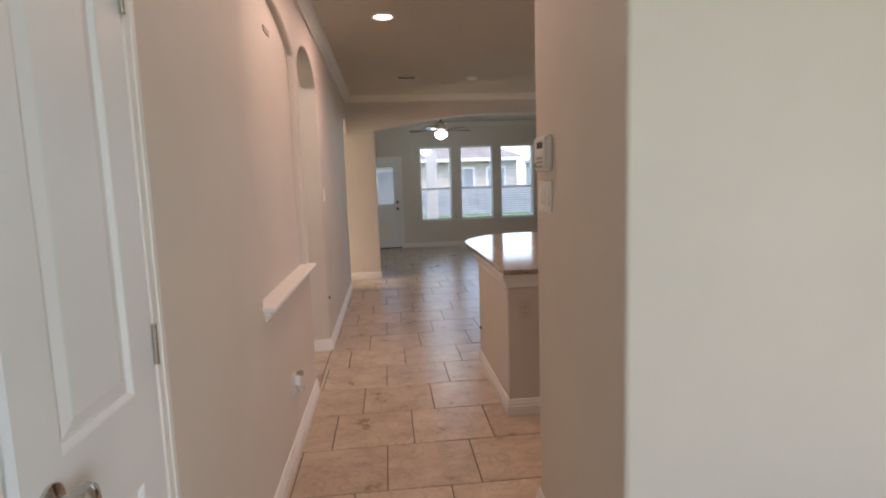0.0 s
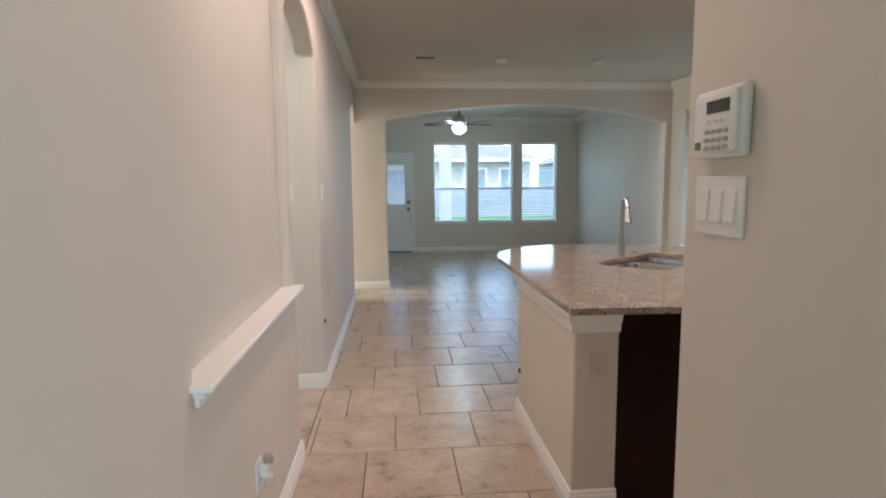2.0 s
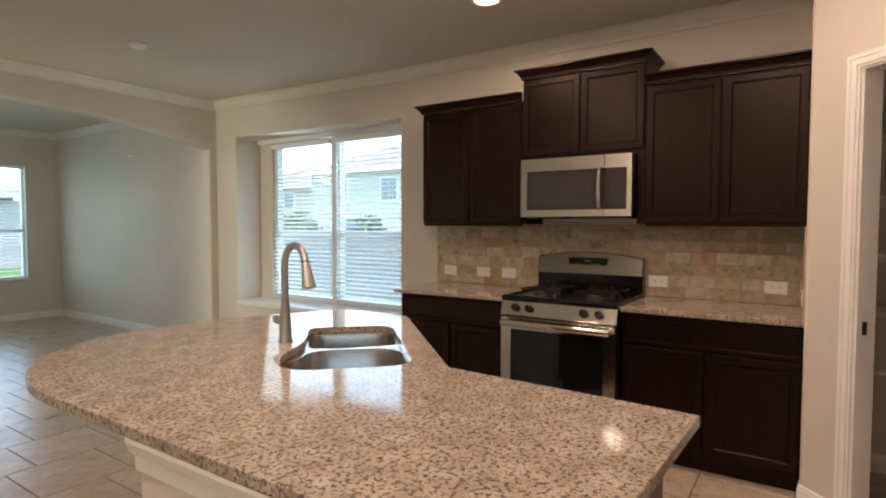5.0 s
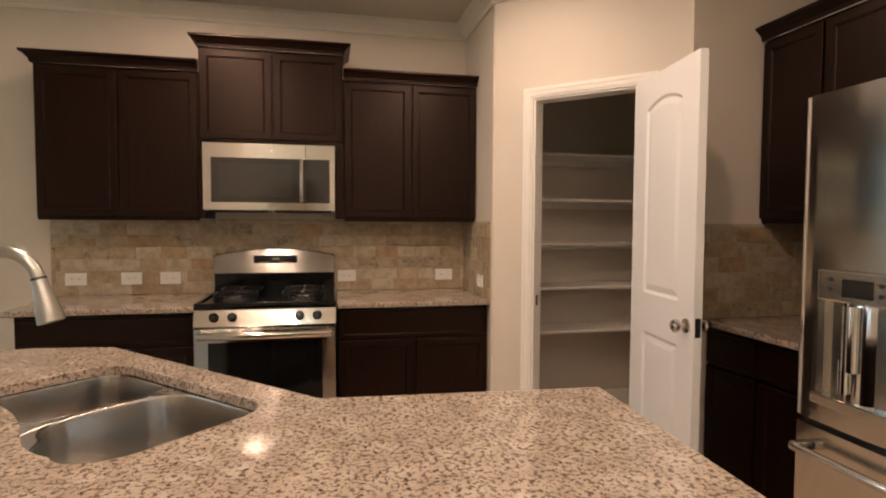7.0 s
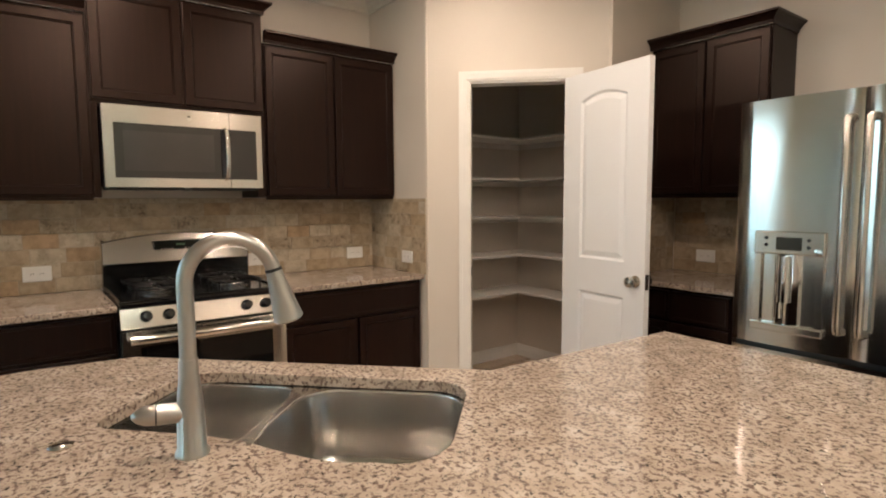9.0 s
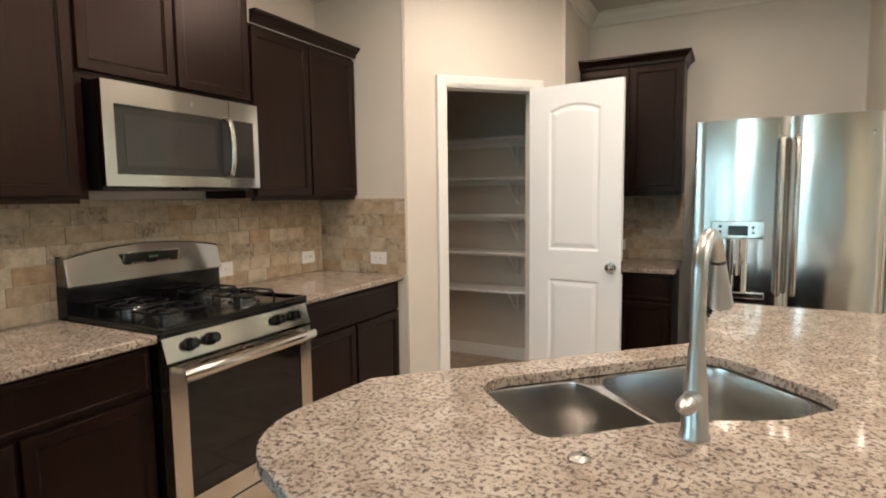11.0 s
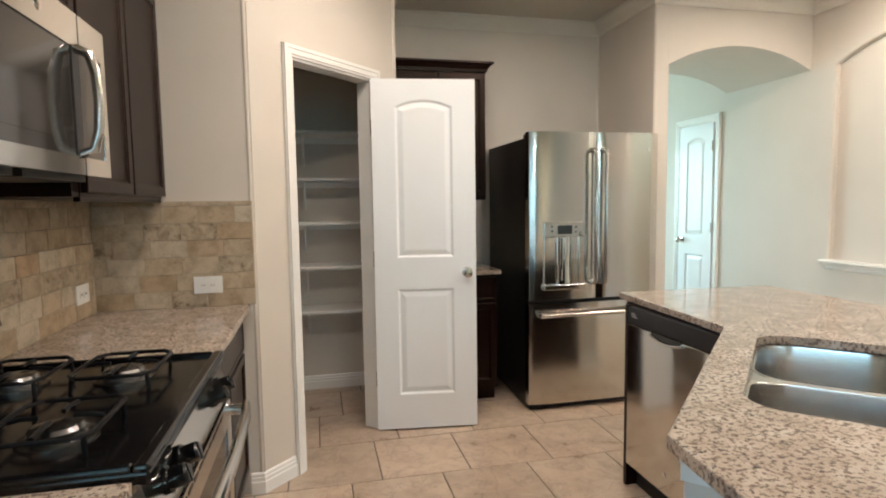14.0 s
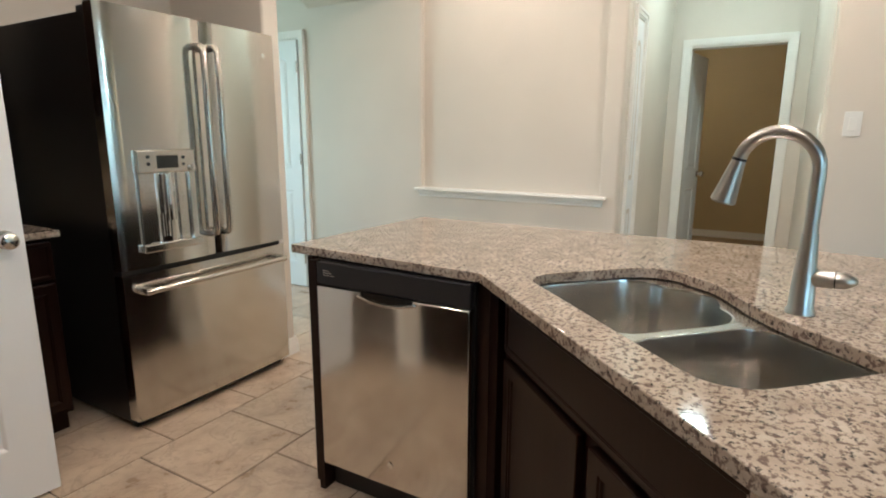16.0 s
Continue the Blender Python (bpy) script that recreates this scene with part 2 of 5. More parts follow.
ROOF = plain("asphalt_shingle", (0.26, 0.225, 0.2), 0.9, grain=0.5, scale=40, wear=0.25)
CARPET = plain("tan_carpet", (0.3, 0.21, 0.13), 0.95, grain=0.9, scale=400, wear=0.12)
LENS = glow("lamp_lens", (1.0, 0.86, 0.72), 1.6)
BOWL = glow("frosted_lamp_glass", (1.0, 0.96, 0.9), 1.8)
BLADE = plain("dark_walnut_blade", (0.06, 0.045, 0.038), 0.4, stretch=(2, 20, 2), scale=12, wear=0.2)
BRONZE = plain("oil_rubbed_bronze", (0.05, 0.04, 0.035), 0.35, 0.8)
FOLIAGE = plain("shrub_leaf", (0.06, 0.11, 0.04), 0.7, scale=30, wear=0.4)


# ---- mesh helpers ----
def box(bm, x0, y0, z0, x1, y1, z1):
    vs = [bm.verts.new((x, y, z)) for z in (z0, z1) for x, y in ((x0, y0), (x1, y0), (x1, y1), (x0, y1))]
    fs = [(3, 2, 1, 0), (4, 5, 6, 7), (0, 1, 5, 4), (1, 2, 6, 5), (2, 3, 7, 6), (3, 0, 4, 7)]
    return [bm.faces.new([vs[i] for i in f]) for f in fs]


def boxes(*dims):
    bm = bmesh.new()
    for d in dims:
        box(bm, *d)
    return bm


def soft_box(x0, y0, z0, x1, y1, z1, r=0.004, seg=2):
    bm = boxes((x0, y0, z0, x1, y1, z1))
    bmesh.ops.bevel(bm, geom=bm.edges[:], offset=r, segments=seg, affect="EDGES", profile=0.5)
    return bm


def prism(bm, pts, z0, z1):
    lo, hi = [bm.verts.new((x, y, z0)) for x, y in pts], [bm.verts.new((x, y, z1)) for x, y in pts]
    bm.faces.new(lo[::-1]), bm.faces.new(hi)
    n = len(pts)
    for i in range(n):
        bm.faces.new((lo[i], lo[(i + 1) % n], hi[(i + 1) % n], hi[i]))
    return bm


def lathe(profile, steps=24, m=None):
    """A turned body round z from (radius, z) pairs."""
    bm = bmesh.new()
    rings = []
    for r, z in profile:
        rings.append([bm.verts.new((max(r, 1e-4) * math.cos(a), max(r, 1e-4) * math.sin(a), z)) for a in (2 * math.pi * i / steps for i in range(steps))])
    for a, b in zip(rings, rings[1:]):
        for i in range(steps):
            bm.faces.new((a[i], a[(i + 1) % steps], b[(i + 1) % steps], b[i]))
    bm.faces.new(rings[0][::-1]), bm.faces.new(rings[-1])
    if m:
        bm.transform(m)
    return bm


def tube(points, radii, steps=14):
    """A round bar along points."""
    bm = bmesh.new()
    pts = [Vector(p) for p in points]
    radii = radii if isinstance(radii, (list, tuple)) else [radii] * len(pts)
    rings, side = [], None
    for i, p in enumerate(pts):
        d = (pts[min(i + 1, len(pts) - 1)] - pts[max(i - 1, 0)]).normalized()
        if side is None:
            side = d.cross(Vector((0, 0, 1)) if abs(d.z) < 0.9 else Vector((1, 0, 0))).normalized()
        side = (side - d * side.dot(d)).normalized()
        up = d.cross(side)
        rings.append([bm.verts.new(p + radii[i] * (math.cos(a) * side + math.sin(a) * up)) for a in (2 * math.pi * k / steps for k in range(steps))])
    for a, b in zip(rings, rings[1:]):
        for i in range(steps):
            bm.faces.new((a[i], a[(i + 1) % steps], b[(i + 1) % steps], b[i]))
    bm.faces.new(rings[0][::-1]), bm.faces.new(rings[-1])
    return bm


def merge(*bms):
    out = bms[0]
    for b in bms[1:]:
        me = bpy.data.meshes.new("tmp")
        b.to_mesh(me)
        out.from_mesh(me)
        bpy.data.meshes.remove(me)
        b.free()
    return out


def finish(name, bm, mat, smooth=False):
    bmesh.ops.recalc_face_normals(bm, faces=bm.faces[:])
    me = bpy.data.meshes.new(name)
    bm.to_mesh(me)
    bm.free()
    me.materials.append(mat)
    if smooth:
        me.polygons.foreach_set("use_smooth", [True] * len(me.polygons))
        me.set_sharp_from_angle(angle=radians(38))
    return me


def part(name, bm, mat, parent=None, label="", smooth=False, bevel=0.0):
    ob = new(name, finish(name, bm, mat, smooth or bevel > 0))
    ob.parent = parent
    if label:
        tagged(ob, label)
    if bevel:
        mod = ob.modifiers.new("edges", "BEVEL")
        mod.width, mod.segments, mod.limit_method, mod.angle_limit = bevel, 3, "ANGLE", radians(40)
        mod.harden_normals = False
    return ob


def thing(name, m, label, category, group="", kind=""):
    ob = new(name)
    ob.empty_display_size = 0.1
    ob.matrix_world = m
    return tagged(ob, label, category, group, kind)


def structure(name, bm, mat, label, category="wall", bevel=0.0):
    return tagged(part(name, bm, mat, None, "", bevel=bevel), label, category, "", "structure")


def sheet_wall(polys, axis, c0, c1):
    """Polygons (a, z) in one upright plane that share corners, given thickness from c0 to c1 along the axis."""
    bm, seen = bmesh.new(), {}

    def vert(a, z):
        k = (round(a, 4), round(z, 4))
        if k not in seen:
            seen[k] = bm.verts.new((c0, a, z) if axis == "x" else (a, c0, z))
        return seen[k]

    faces = [bm.faces.new([vert(*p) for p in poly]) for poly in polys]
    r = bmesh.ops.extrude_face_region(bm, geom=faces)
    move = Vector((c1 - c0, 0, 0)) if axis == "x" else Vector((0, c1 - c0, 0))
    bmesh.ops.translate(bm, verts=[v for v in r["geom"] if isinstance(v, bmesh.types.BMVert)], vec=move)
    return bm


def arc(a0, a1, spring, rise, n=20):
    """Points of a flat arch from a0 to a1."""
    half, mid = (a1 - a0) / 2, (a0 + a1) / 2
    r = (half * half + rise * rise) / (2 * rise)
    return [(a0 + (a1 - a0) * i / n, spring + math.sqrt(max(0, r * r - (a0 + (a1 - a0) * i / n - mid) ** 2)) - (r - rise)) for i in range(n + 1)]


def panel_front(w, h, t, stile=0.055, deep=0.008, slope=0.012):
    """A frame-and-panel front: x 0..w, y 0 (face) .. t, z 0..h, with a recessed field."""
    bm = boxes((0, 0, 0, w, t, h))
    bmesh.ops.recalc_face_normals(bm, faces=bm.faces[:])
    front = min(bm.faces, key=lambda f: f.calc_center_median().y)
    bmesh.ops.inset_region(bm, faces=[front], thickness=stile)
    bmesh.ops.inset_region(bm, faces=[front], thickness=0.3 * slope, depth=-0.6 * deep)
    bmesh.ops.inset_region(bm, faces=[front], thickness=0.35 * slope)
    bmesh.ops.inset_region(bm, faces=[front], thickness=0.5 * slope, depth=-0.6 * deep)
    outer = [e for e in bm.edges if all(abs(v.co.y) < 1e-5 and (abs(v.co.x) < 1e-5 or abs(v.co.x - w) < 1e-5 or abs(v.co.z) < 1e-5 or abs(v.co.z - h) < 1e-5) for v in e.verts) and e.is_manifold and len({round(f.normal.y, 1) for f in e.link_faces}) > 1]
    bmesh.ops.bevel(bm, geom=outer, offset=0.003, segments=2, affect="EDGES", profile=0.5)
    return bm


def at(bm, x=0, y=0, z=0, rx=0, ry=0, rz=0):
    bm.transform(pose(x, y, z, rx, ry, rz))
    return bm


# ---- setting: floor, ceiling, walls ----
floor = structure("floor", boxes((-5.2, -2.4, -0.1, 4.6, 13.25, -0.004)), GROUT, "tan grout bed under beige porcelain floor tiles", "floor")
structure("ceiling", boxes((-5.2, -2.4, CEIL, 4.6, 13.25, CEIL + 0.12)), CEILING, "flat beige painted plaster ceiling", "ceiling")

# west wall of the hall: foyer door, arched niche, arched passage
D0, D1, DH = 1.295, 1.785, 2.07
N0, N1, NZ, NS, NR = 2.94, 4.245, 0.9, 2.28, 0.15
O0, O1, OS, OR = 4.36, 5.37, 2.265, 0.19
nmid = (N0 + N1) / 2
na = arc(N0, N1, NS, NR)
half = len(na) // 2
omid = (O0 + O1) / 2
oa = arc(O0, O1, OS, OR)
ohalf = len(oa) // 2
left = [(-2.4, 0), (D0, 0), (D0, DH), (D1, DH), (D1, 0), (nmid, 0), (nmid, NZ), (N0, NZ)] + na[:half + 1] + [(nmid, CEIL), (-2.4, CEIL)]
right = [(nmid, 0), (O0, 0)] + oa[:ohalf + 1] + [(omid, CEIL), (nmid, CEIL)] + na[half:][:-1] + [(N1, NS), (N1, NZ), (nmid, NZ)]
far_ = [(omid, CEIL)] + oa[ohalf:][:-1] + [(O1, OS), (O1, 0), (8.345, 0), (8.345, CEIL)]
structure("wall_west", sheet_wall([left, right, far_], "x", W_, W_ - 0.13), WALL, "beige wall with an arched niche and an arched passage", bevel=0.014)
structure("niche_back", boxes((W_ - 0.14, N0 - 0.1, 0.7, W_ - 0.04, N1 + 0.1, 2.6)), WALL, "beige back of the arched wall niche", "niche")
fo = arc(8.345, 9.05, 2.21, 0.19, 12)
structure("wall_west_arch", sheet_wall([[(8.345, CEIL)] + fo + [(9.05, CEIL)]], "x", W_ - 0.003, W_ - 0.127), WALL, "beige arched head over a side passage")

# deep arch between foyer and kitchen, with the stub wall that carries the keypad
ha = arc(W_, 0.905, 2.283, 0.145, 24)
structure("wall_hall_arch", sheet_wall([[(0.93, CEIL), (W_, CEIL)] + ha + [(0.93, 2.283)]], "y", 1.894, 2.741), WALL, "beige deep arched passage head between foyer and kitchen")
structure("wall_alcove_back", prism(bmesh.new(), [(0.905, 1.89), (4.4, 1.89), (4.4, 1.985), (1.02, 1.985), (1.02, 2.745), (0.905, 2.745)], 0, CEIL), WALL, "beige wall behind the refrigerator with a rounded stub end", bevel=0.014)
# pantry: side wall, slanted door wall, return wall
S2 = math.sqrt(0.5)
HX, HY, PW, PH = 2.925, 2.835, 0.612, 2.088
structure("wall_pantry_side", boxes((2.76, 1.985, 0, 2.85, 2.69, CEIL)), WALL, "beige wall beside the pantry")
slant = sheet_wall([[(-0.235, 0), (0, 0), (0, PH), (PW, PH), (PW, 0), (0.885, 0), (0.885, CEIL), (-0.235, CEIL)]], "y", 0, -0.1)
slant.transform(pose(HX, HY, 0, 0, 0, 45))
structure("wall_pantry_front", slant, WALL, "beige slanted wall with the pantry doorway", bevel=0.012)
structure("wall_pantry_return", boxes((3.535, 3.355, 0, E_, 3.452, CEIL)), WALL, "beige return wall at the end of the kitchen counter")
# east wall with the window recess
R0, R1, RZ0, RZ1 = 6.5, 8.72, 0.55, 2.35


def lean_in(bm):
    for v in bm.verts:
        if v.co.x < E_ + 0.1:
            v.co.x -= 0.12 * min(1, max(0, (v.co.y - R0) / (9.05 - R0)))
    return bm


east = sheet_wall([[(1.9, 0), (R0, 0), (R0, RZ0), (R0, RZ1), (R0, CEIL), (1.9, CEIL)], [(R0, 0), (R1, 0), (R1, RZ0), (R0, RZ0)], [(R0, RZ1), (R1, RZ1), (R1, CEIL), (R0, CEIL)], [(R1, 0), (9.05, 0), (9.05, CEIL), (R1, CEIL), (R1, RZ1), (R1, RZ0)]], "x", E_, E_ + 0.22)
structure("wall_east", lean_in(east), WALL, "beige kitchen wall with a deep window recess", bevel=0.012)
K0, K1, KZ0, KZ1 = 6.58, 8.52, 0.585, 2.3
structure("wall_east_outer", sheet_wall([[(1.9, 0), (7.5, 0), (7.5, KZ0), (K0, KZ0), (K0, KZ1), (7.5, KZ1), (7.5, CEIL), (1.9, CEIL)], [(7.5, 0), (9.05, 0), (9.05, CEIL), (7.5, CEIL), (7.5, KZ1), (K1, KZ1), (K1, KZ0), (7.5, KZ0)]], "x", 4.442, 4.6), WALL, "beige outer wall round the kitchen window")
# header with the wide arch, living room walls
hd = arc(0.16, 4.02, 2.24, 0.22, 30)
structure("wall_header", sheet_wall([[(-1.9, 0), (0.16, 0)] + hd + [(4.02, 0), (4.45, 0), (4.45, CEIL), (-1.9, CEIL)]], "y", 9.05, 9.2), WALL, "beige wall with a wide flat arch to the living room", bevel=0.012)
structure("wall_living_east", boxes((4.09, 9.2, 0, 4.6, 13.0, CEIL)), WALL, "beige living room side wall")
structure("wall_living_west", boxes((-1.3, 9.2, 0, -1.18, 13.0, CEIL)), WALL, "beige living room side wall")
WINS = [(1.07, 1.772), (1.985, 2.72), (2.91, 3.655)]
WZ0, WZ1, WM = 0.61, 2.245, 1.306
BD0, BD1, BDH = -0.215, 0.605, 1.985
polys, prev = [], -1.3
for a, b, z0, z1 in [(BD0, BD1, None, BDH)] + [(a, b, WZ0, WZ1) for a, b in WINS]:
    polys.append([(prev, 0), (a, 0)] + ([(a, z0)] if z0 else []) + [(a, z1), (a, CEIL), (prev, CEIL)])
    if z0:
        polys.append([(a, 0), (b, 0), (b, z0), (a, z0)])
    polys.append([(a, z1), (b, z1), (b, CEIL), (a, CEIL)])
    prev = b
polys = [[q for i, q in enumerate(p) if q not in p[:i]] for p in polys]
polys[0] = [(-1.3, 0), (BD0, 0), (BD0, BDH), (BD0, CEIL), (-1.3, CEIL)]
fixed = []
edges_x = [(BD1, BDH, None), *[(b, WZ1, WZ0) for a, b in WINS]]
for p in polys:
    x0 = min(q[0] for q in p)
    extra = [(x, zt, zb) for x, zt, zb in edges_x if abs(x - x0) < 1e-6 and max(q[1] for q in p) == CEIL and min(q[1] for q in p) == 0]
    if extra:
        x, zt, zb = extra[0]
        p = p + [(x, zt)] + ([(x, zb)] if zb else [])
    fixed.append(p)
x0 = WINS[-1][1]
fixed.append([(x0, 0), (4.6, 0), (4.6, CEIL), (x0, CEIL), (x0, WZ1), (x0, WZ0)])
structure("wall_north", sheet_wall(fixed, "y", B_, B_ + 0.16), WALL, "beige living room wall with three tall windows and a door", bevel=0.008)
# rooms beyond
structure("wall_foyer_south", sheet_wall([[(-0.4, 0), (1.9, 0), (1.9, 0.8), (1.05, 0.8), (1.05, 2.3), (1.9, 2.3), (1.9, CEIL), (-0.4, CEIL)], [(1.9, 0), (4.6, 0), (4.6, CEIL), (1.9, CEIL), (1.9, 2.3), (2.75, 2.3), (2.75, 0.8), (1.9, 0.8)]], "y", -2.3, -2.42), WALL, "beige front room wall with a window")
structure("wall_foyer_east", boxes((4.4, -2.3, 0, 4.5, 1.9, CEIL)), WALL, "beige front room side wall")
structure("wall_vestibule_south", boxes((-1.95, 4.26, 0, W_ - 0.1, 4.364, CEIL)), WALL, "beige side passage wall")
structure("wall_vestibule_north", boxes((-1.95, 5.366, 0, W_ - 0.1, 5.47, CEIL)), WALL, "beige side passage wall with a light switch")
VD0, VD1, VDH = 4.51, 5.21, 2.03
structure("wall_vestibule_west", sheet_wall([[(4.26, 0), (VD0, 0), (VD0, VDH), (VD1, VDH), (VD1, 0), (5.47, 0), (5.47, CEIL), (4.26, CEIL)]], "x", -1.95, -2.06), WALL, "beige wall with a doorway to a bedroom")
structure("wall_bedroom_west", boxes((-4.9, 3.3, 0, -4.8, 6.8, CEIL)), ROOM, "tan bedroom wall")
structure("wall_bedroom_north", boxes((-4.8, 6.7, 0, -2.06, 6.8, CEIL)), ROOM, "tan bedroom wall")
structure("wall_bedroom_south", boxes((-4.8, 3.3, 0, -2.06, 3.4, CEIL)), ROOM, "tan bedroom wall")
structure("wall_bedroom_east", boxes((-2.075, 3.4, 0, -2.062, VD0 - 0.02, CEIL), (-2.075, VD1 + 0.02, 0, -2.062, 6.7, CEIL)), ROOM, "tan bedroom wall beside the doorway")
structure("carpet", boxes((-4.8, 3.4, -0.004, -2.0, 6.7, 0.012)), CARPET, "tan cut-pile bedroom carpet", "carpet")
structure("baseboard_bedroom", boxes((-4.8, 3.4, 0.012, -4.785, 6.7, 0.1)), TRIM, "white bedroom baseboard", "baseboard")
structure("wall_passage_south", boxes((-3.2, 8.235, 0, W_ - 0.13, 8.345, CEIL)), WALL, "beige side hall wall")
structure("wall_passage_west", sheet_wall([[(8.2, 0), (9.2, 0), (9.2, 0.85), (8.4, 0.85), (8.4, 2.15), (9.2, 2.15), (9.2, CEIL), (8.2, CEIL)]], "x", -3.2, -3.3), WALL, "beige side hall end wall with a window")
structure("wall_passage_north", boxes((-3.2, 9.055, 0, -1.9, 9.195, CEIL)), WALL, "beige side hall wall")


# ---- trim ----
def run(profile, path):
    """A moulding: profile (out, z) swept along straight plan points, out to the left of the way walked."""
    bm, rings = bmesh.new(), []
    pts = [Vector(p) for p in path]
    for i, p in enumerate(pts):
        d0 = (p - pts[i - 1]).normalized() if i else (pts[1] - p).normalized()
        d1 = (pts[i + 1] - p).normalized() if i < len(pts) - 1 else d0
        n0, n1 = Vector((-d0.y, d0.x)), Vector((-d1.y, d1.x))
        n = (n0 + n1) / max(0.2, 1 + n0.dot(n1))
        rings.append([bm.verts.new((p.x + n.x * o, p.y + n.y * o, z)) for o, z in profile])
    k = len(profile)
    for a, b in zip(rings, rings[1:]):
        for i in range(k):
            bm.faces.new((a[i], a[(i + 1) % k], b[(i + 1) % k], b[i]))
    bm.faces.new(rings[0][::-1]), bm.faces.new(rings[-1])
    return bm


BASE = [(0, 0), (0.016, 0), (0.016, 0.058), (0.0125, 0.062), (0.0125, 0.078), (0.009, 0.083), (0.009, 0.094), (0.004, 0.102), (0, 0.102)]
CROWN = [(0, CEIL), (0.085, CEIL), (0.085, CEIL - 0.012), (0.07, CEIL - 0.02), (0.05, CEIL - 0.05), (0.022, CEIL - 0.075), (0.014, CEIL - 0.092), (0, CEIL - 0.092)]
DC = math.sqrt(0.5)


def on_slant(s, out=0.0):
    return (HX + DC * s - DC * out, HY + DC * s + DC * out)


BASES = [
    [(W_, 4.36), (W_, D1 + 0.065)], [(W_, D0 - 0.065), (W_, -2.3)], [(W_ - 0.13, 5.37), (W_, 5.37)][::-1], [(W_, 8.345), (W_, 5.37)],
    [(0.905, 1.89), (0.905, 2.745), (1.02, 2.745)], [(3.6, 3.452), on_slant(0.873), on_slant(PW + 0.065)][::-1], [(0.16, 9.05), (-1.9, 9.05)], [(0.16, 9.2), (0.16, 9.05)],
    [(4.1, 9.05), (4.1 + 0.03, 8.7), (E_, 6.05)][::-1], [(4.09, B_), (4.09, 9.2)][::-1], [(BD1 + 0.06, B_), (4.09, B_)][::-1], [(4.4, 1.89), (1.02, 1.89), (0.905, 1.89)],
    [(W_ - 0.13, 5.37), (-1.95, 5.37), (-1.95, VD1 + 0.065)], [(-1.95, VD0 - 0.065), (-1.95, 4.36), (W_ - 0.13, 4.36)],
]
for path in BASES:
    structure("baseboard", run(BASE, path), TRIM, "white painted ridged wooden baseboard", "baseboard")
for path in [[(W_, 9.05), (W_, 2.745), (1.02, 2.745), (1.02, 1.985), (2.76, 1.985), (2.76, 2.67), (3.541, 3.452), (E_, 3.452), (E_, R0), (4.1, 9.05), (W_, 9.05)], [(4.09, 9.2), (4.09, B_), (-1.18, B_)]]:
    structure("crown_moulding", run(CROWN, path), CREAM, "painted crown moulding under the ceiling", "crown moulding")

# niche sill
sill = merge(soft_box(W_ - 0.045, N0 - 0.035, 0.913, W_ + 0.056, N1 + 0.05, 0.933, 0.007, 3), soft_box(W_ - 0.001, N0 - 0.02, 0.893, W_ + 0.03, N1 + 0.035, 0.9125, 0.006), soft_box(W_ - 0.001, N0 - 0.012, 0.868, W_ + 0.014, N1 + 0.027, 0.8925, 0.005))
structure("niche_sill", sill, TRIM, "white painted wooden sill of the wall niche", "sill")


def casing(w, h, m, label, name="door_casing", cw=0.06):
    """A moulded door surround round an opening w by h; local x along the wall, y 0 its face, outward -y."""
    bm = bmesh.new()
    for x0, x1, t in ((0, cw, 0.012), (0.012, cw - 0.01, 0.018), (cw - 0.022, cw - 0.004, 0.022)):
        box(bm, -x1, -t, 0, -x0, 0.0, h + x0)
        box(bm, w + x0, -t, 0, w + x1, 0.0, h + x0)
        box(bm, -x1, -t, h + x0, w + x1, 0.0, h + x1)
    bm.transform(m)
    return structure(name, bm, TRIM, label, "door casing")


def jamb(w, h, depth, m, label):
    bm = boxes((0, 0, 0, 0.012, depth, h), (w - 0.012, 0, 0, w, depth, h), (0.012, 0, h - 0.012, w - 0.012, depth, h))
    bm.transform(m)
    return structure("door_jamb", bm, TRIM, label, "door jamb")


def knob(parent, x, y, z, out=-1, mat=CHROME, label="satin nickel round door knob"):
    bm = lathe([(0.031, 0), (0.031, 0.006), (0.012, 0.01), (0.012, 0.03), (0.024, 0.036), (0.029, 0.048), (0.026, 0.06), (0.014, 0.067), (0.001, 0.068)], 20, pose(x, y, z, 90 if out < 0 else -90))
    part("knob", bm, mat, parent, label, smooth=True)


def offset_loop(pts, d):
    """An anticlockwise closed loop of (x, z) points moved inward by d."""
    out, n = [], len(pts)
    for i in range(n):
        a, p, b = Vector(pts[i - 1]), Vector(pts[i]), Vector(pts[(i + 1) % n])
        e0, e1 = (p - a).normalized(), (b - p).normalized()
        n0, n1 = Vector((-e0.y, e0.x)), Vector((-e1.y, e1.x))
        q = p + (n0 + n1) * (d / max(0.3, 1 + n0.dot(n1)))
        out.append((q.x, q.y))
    return out


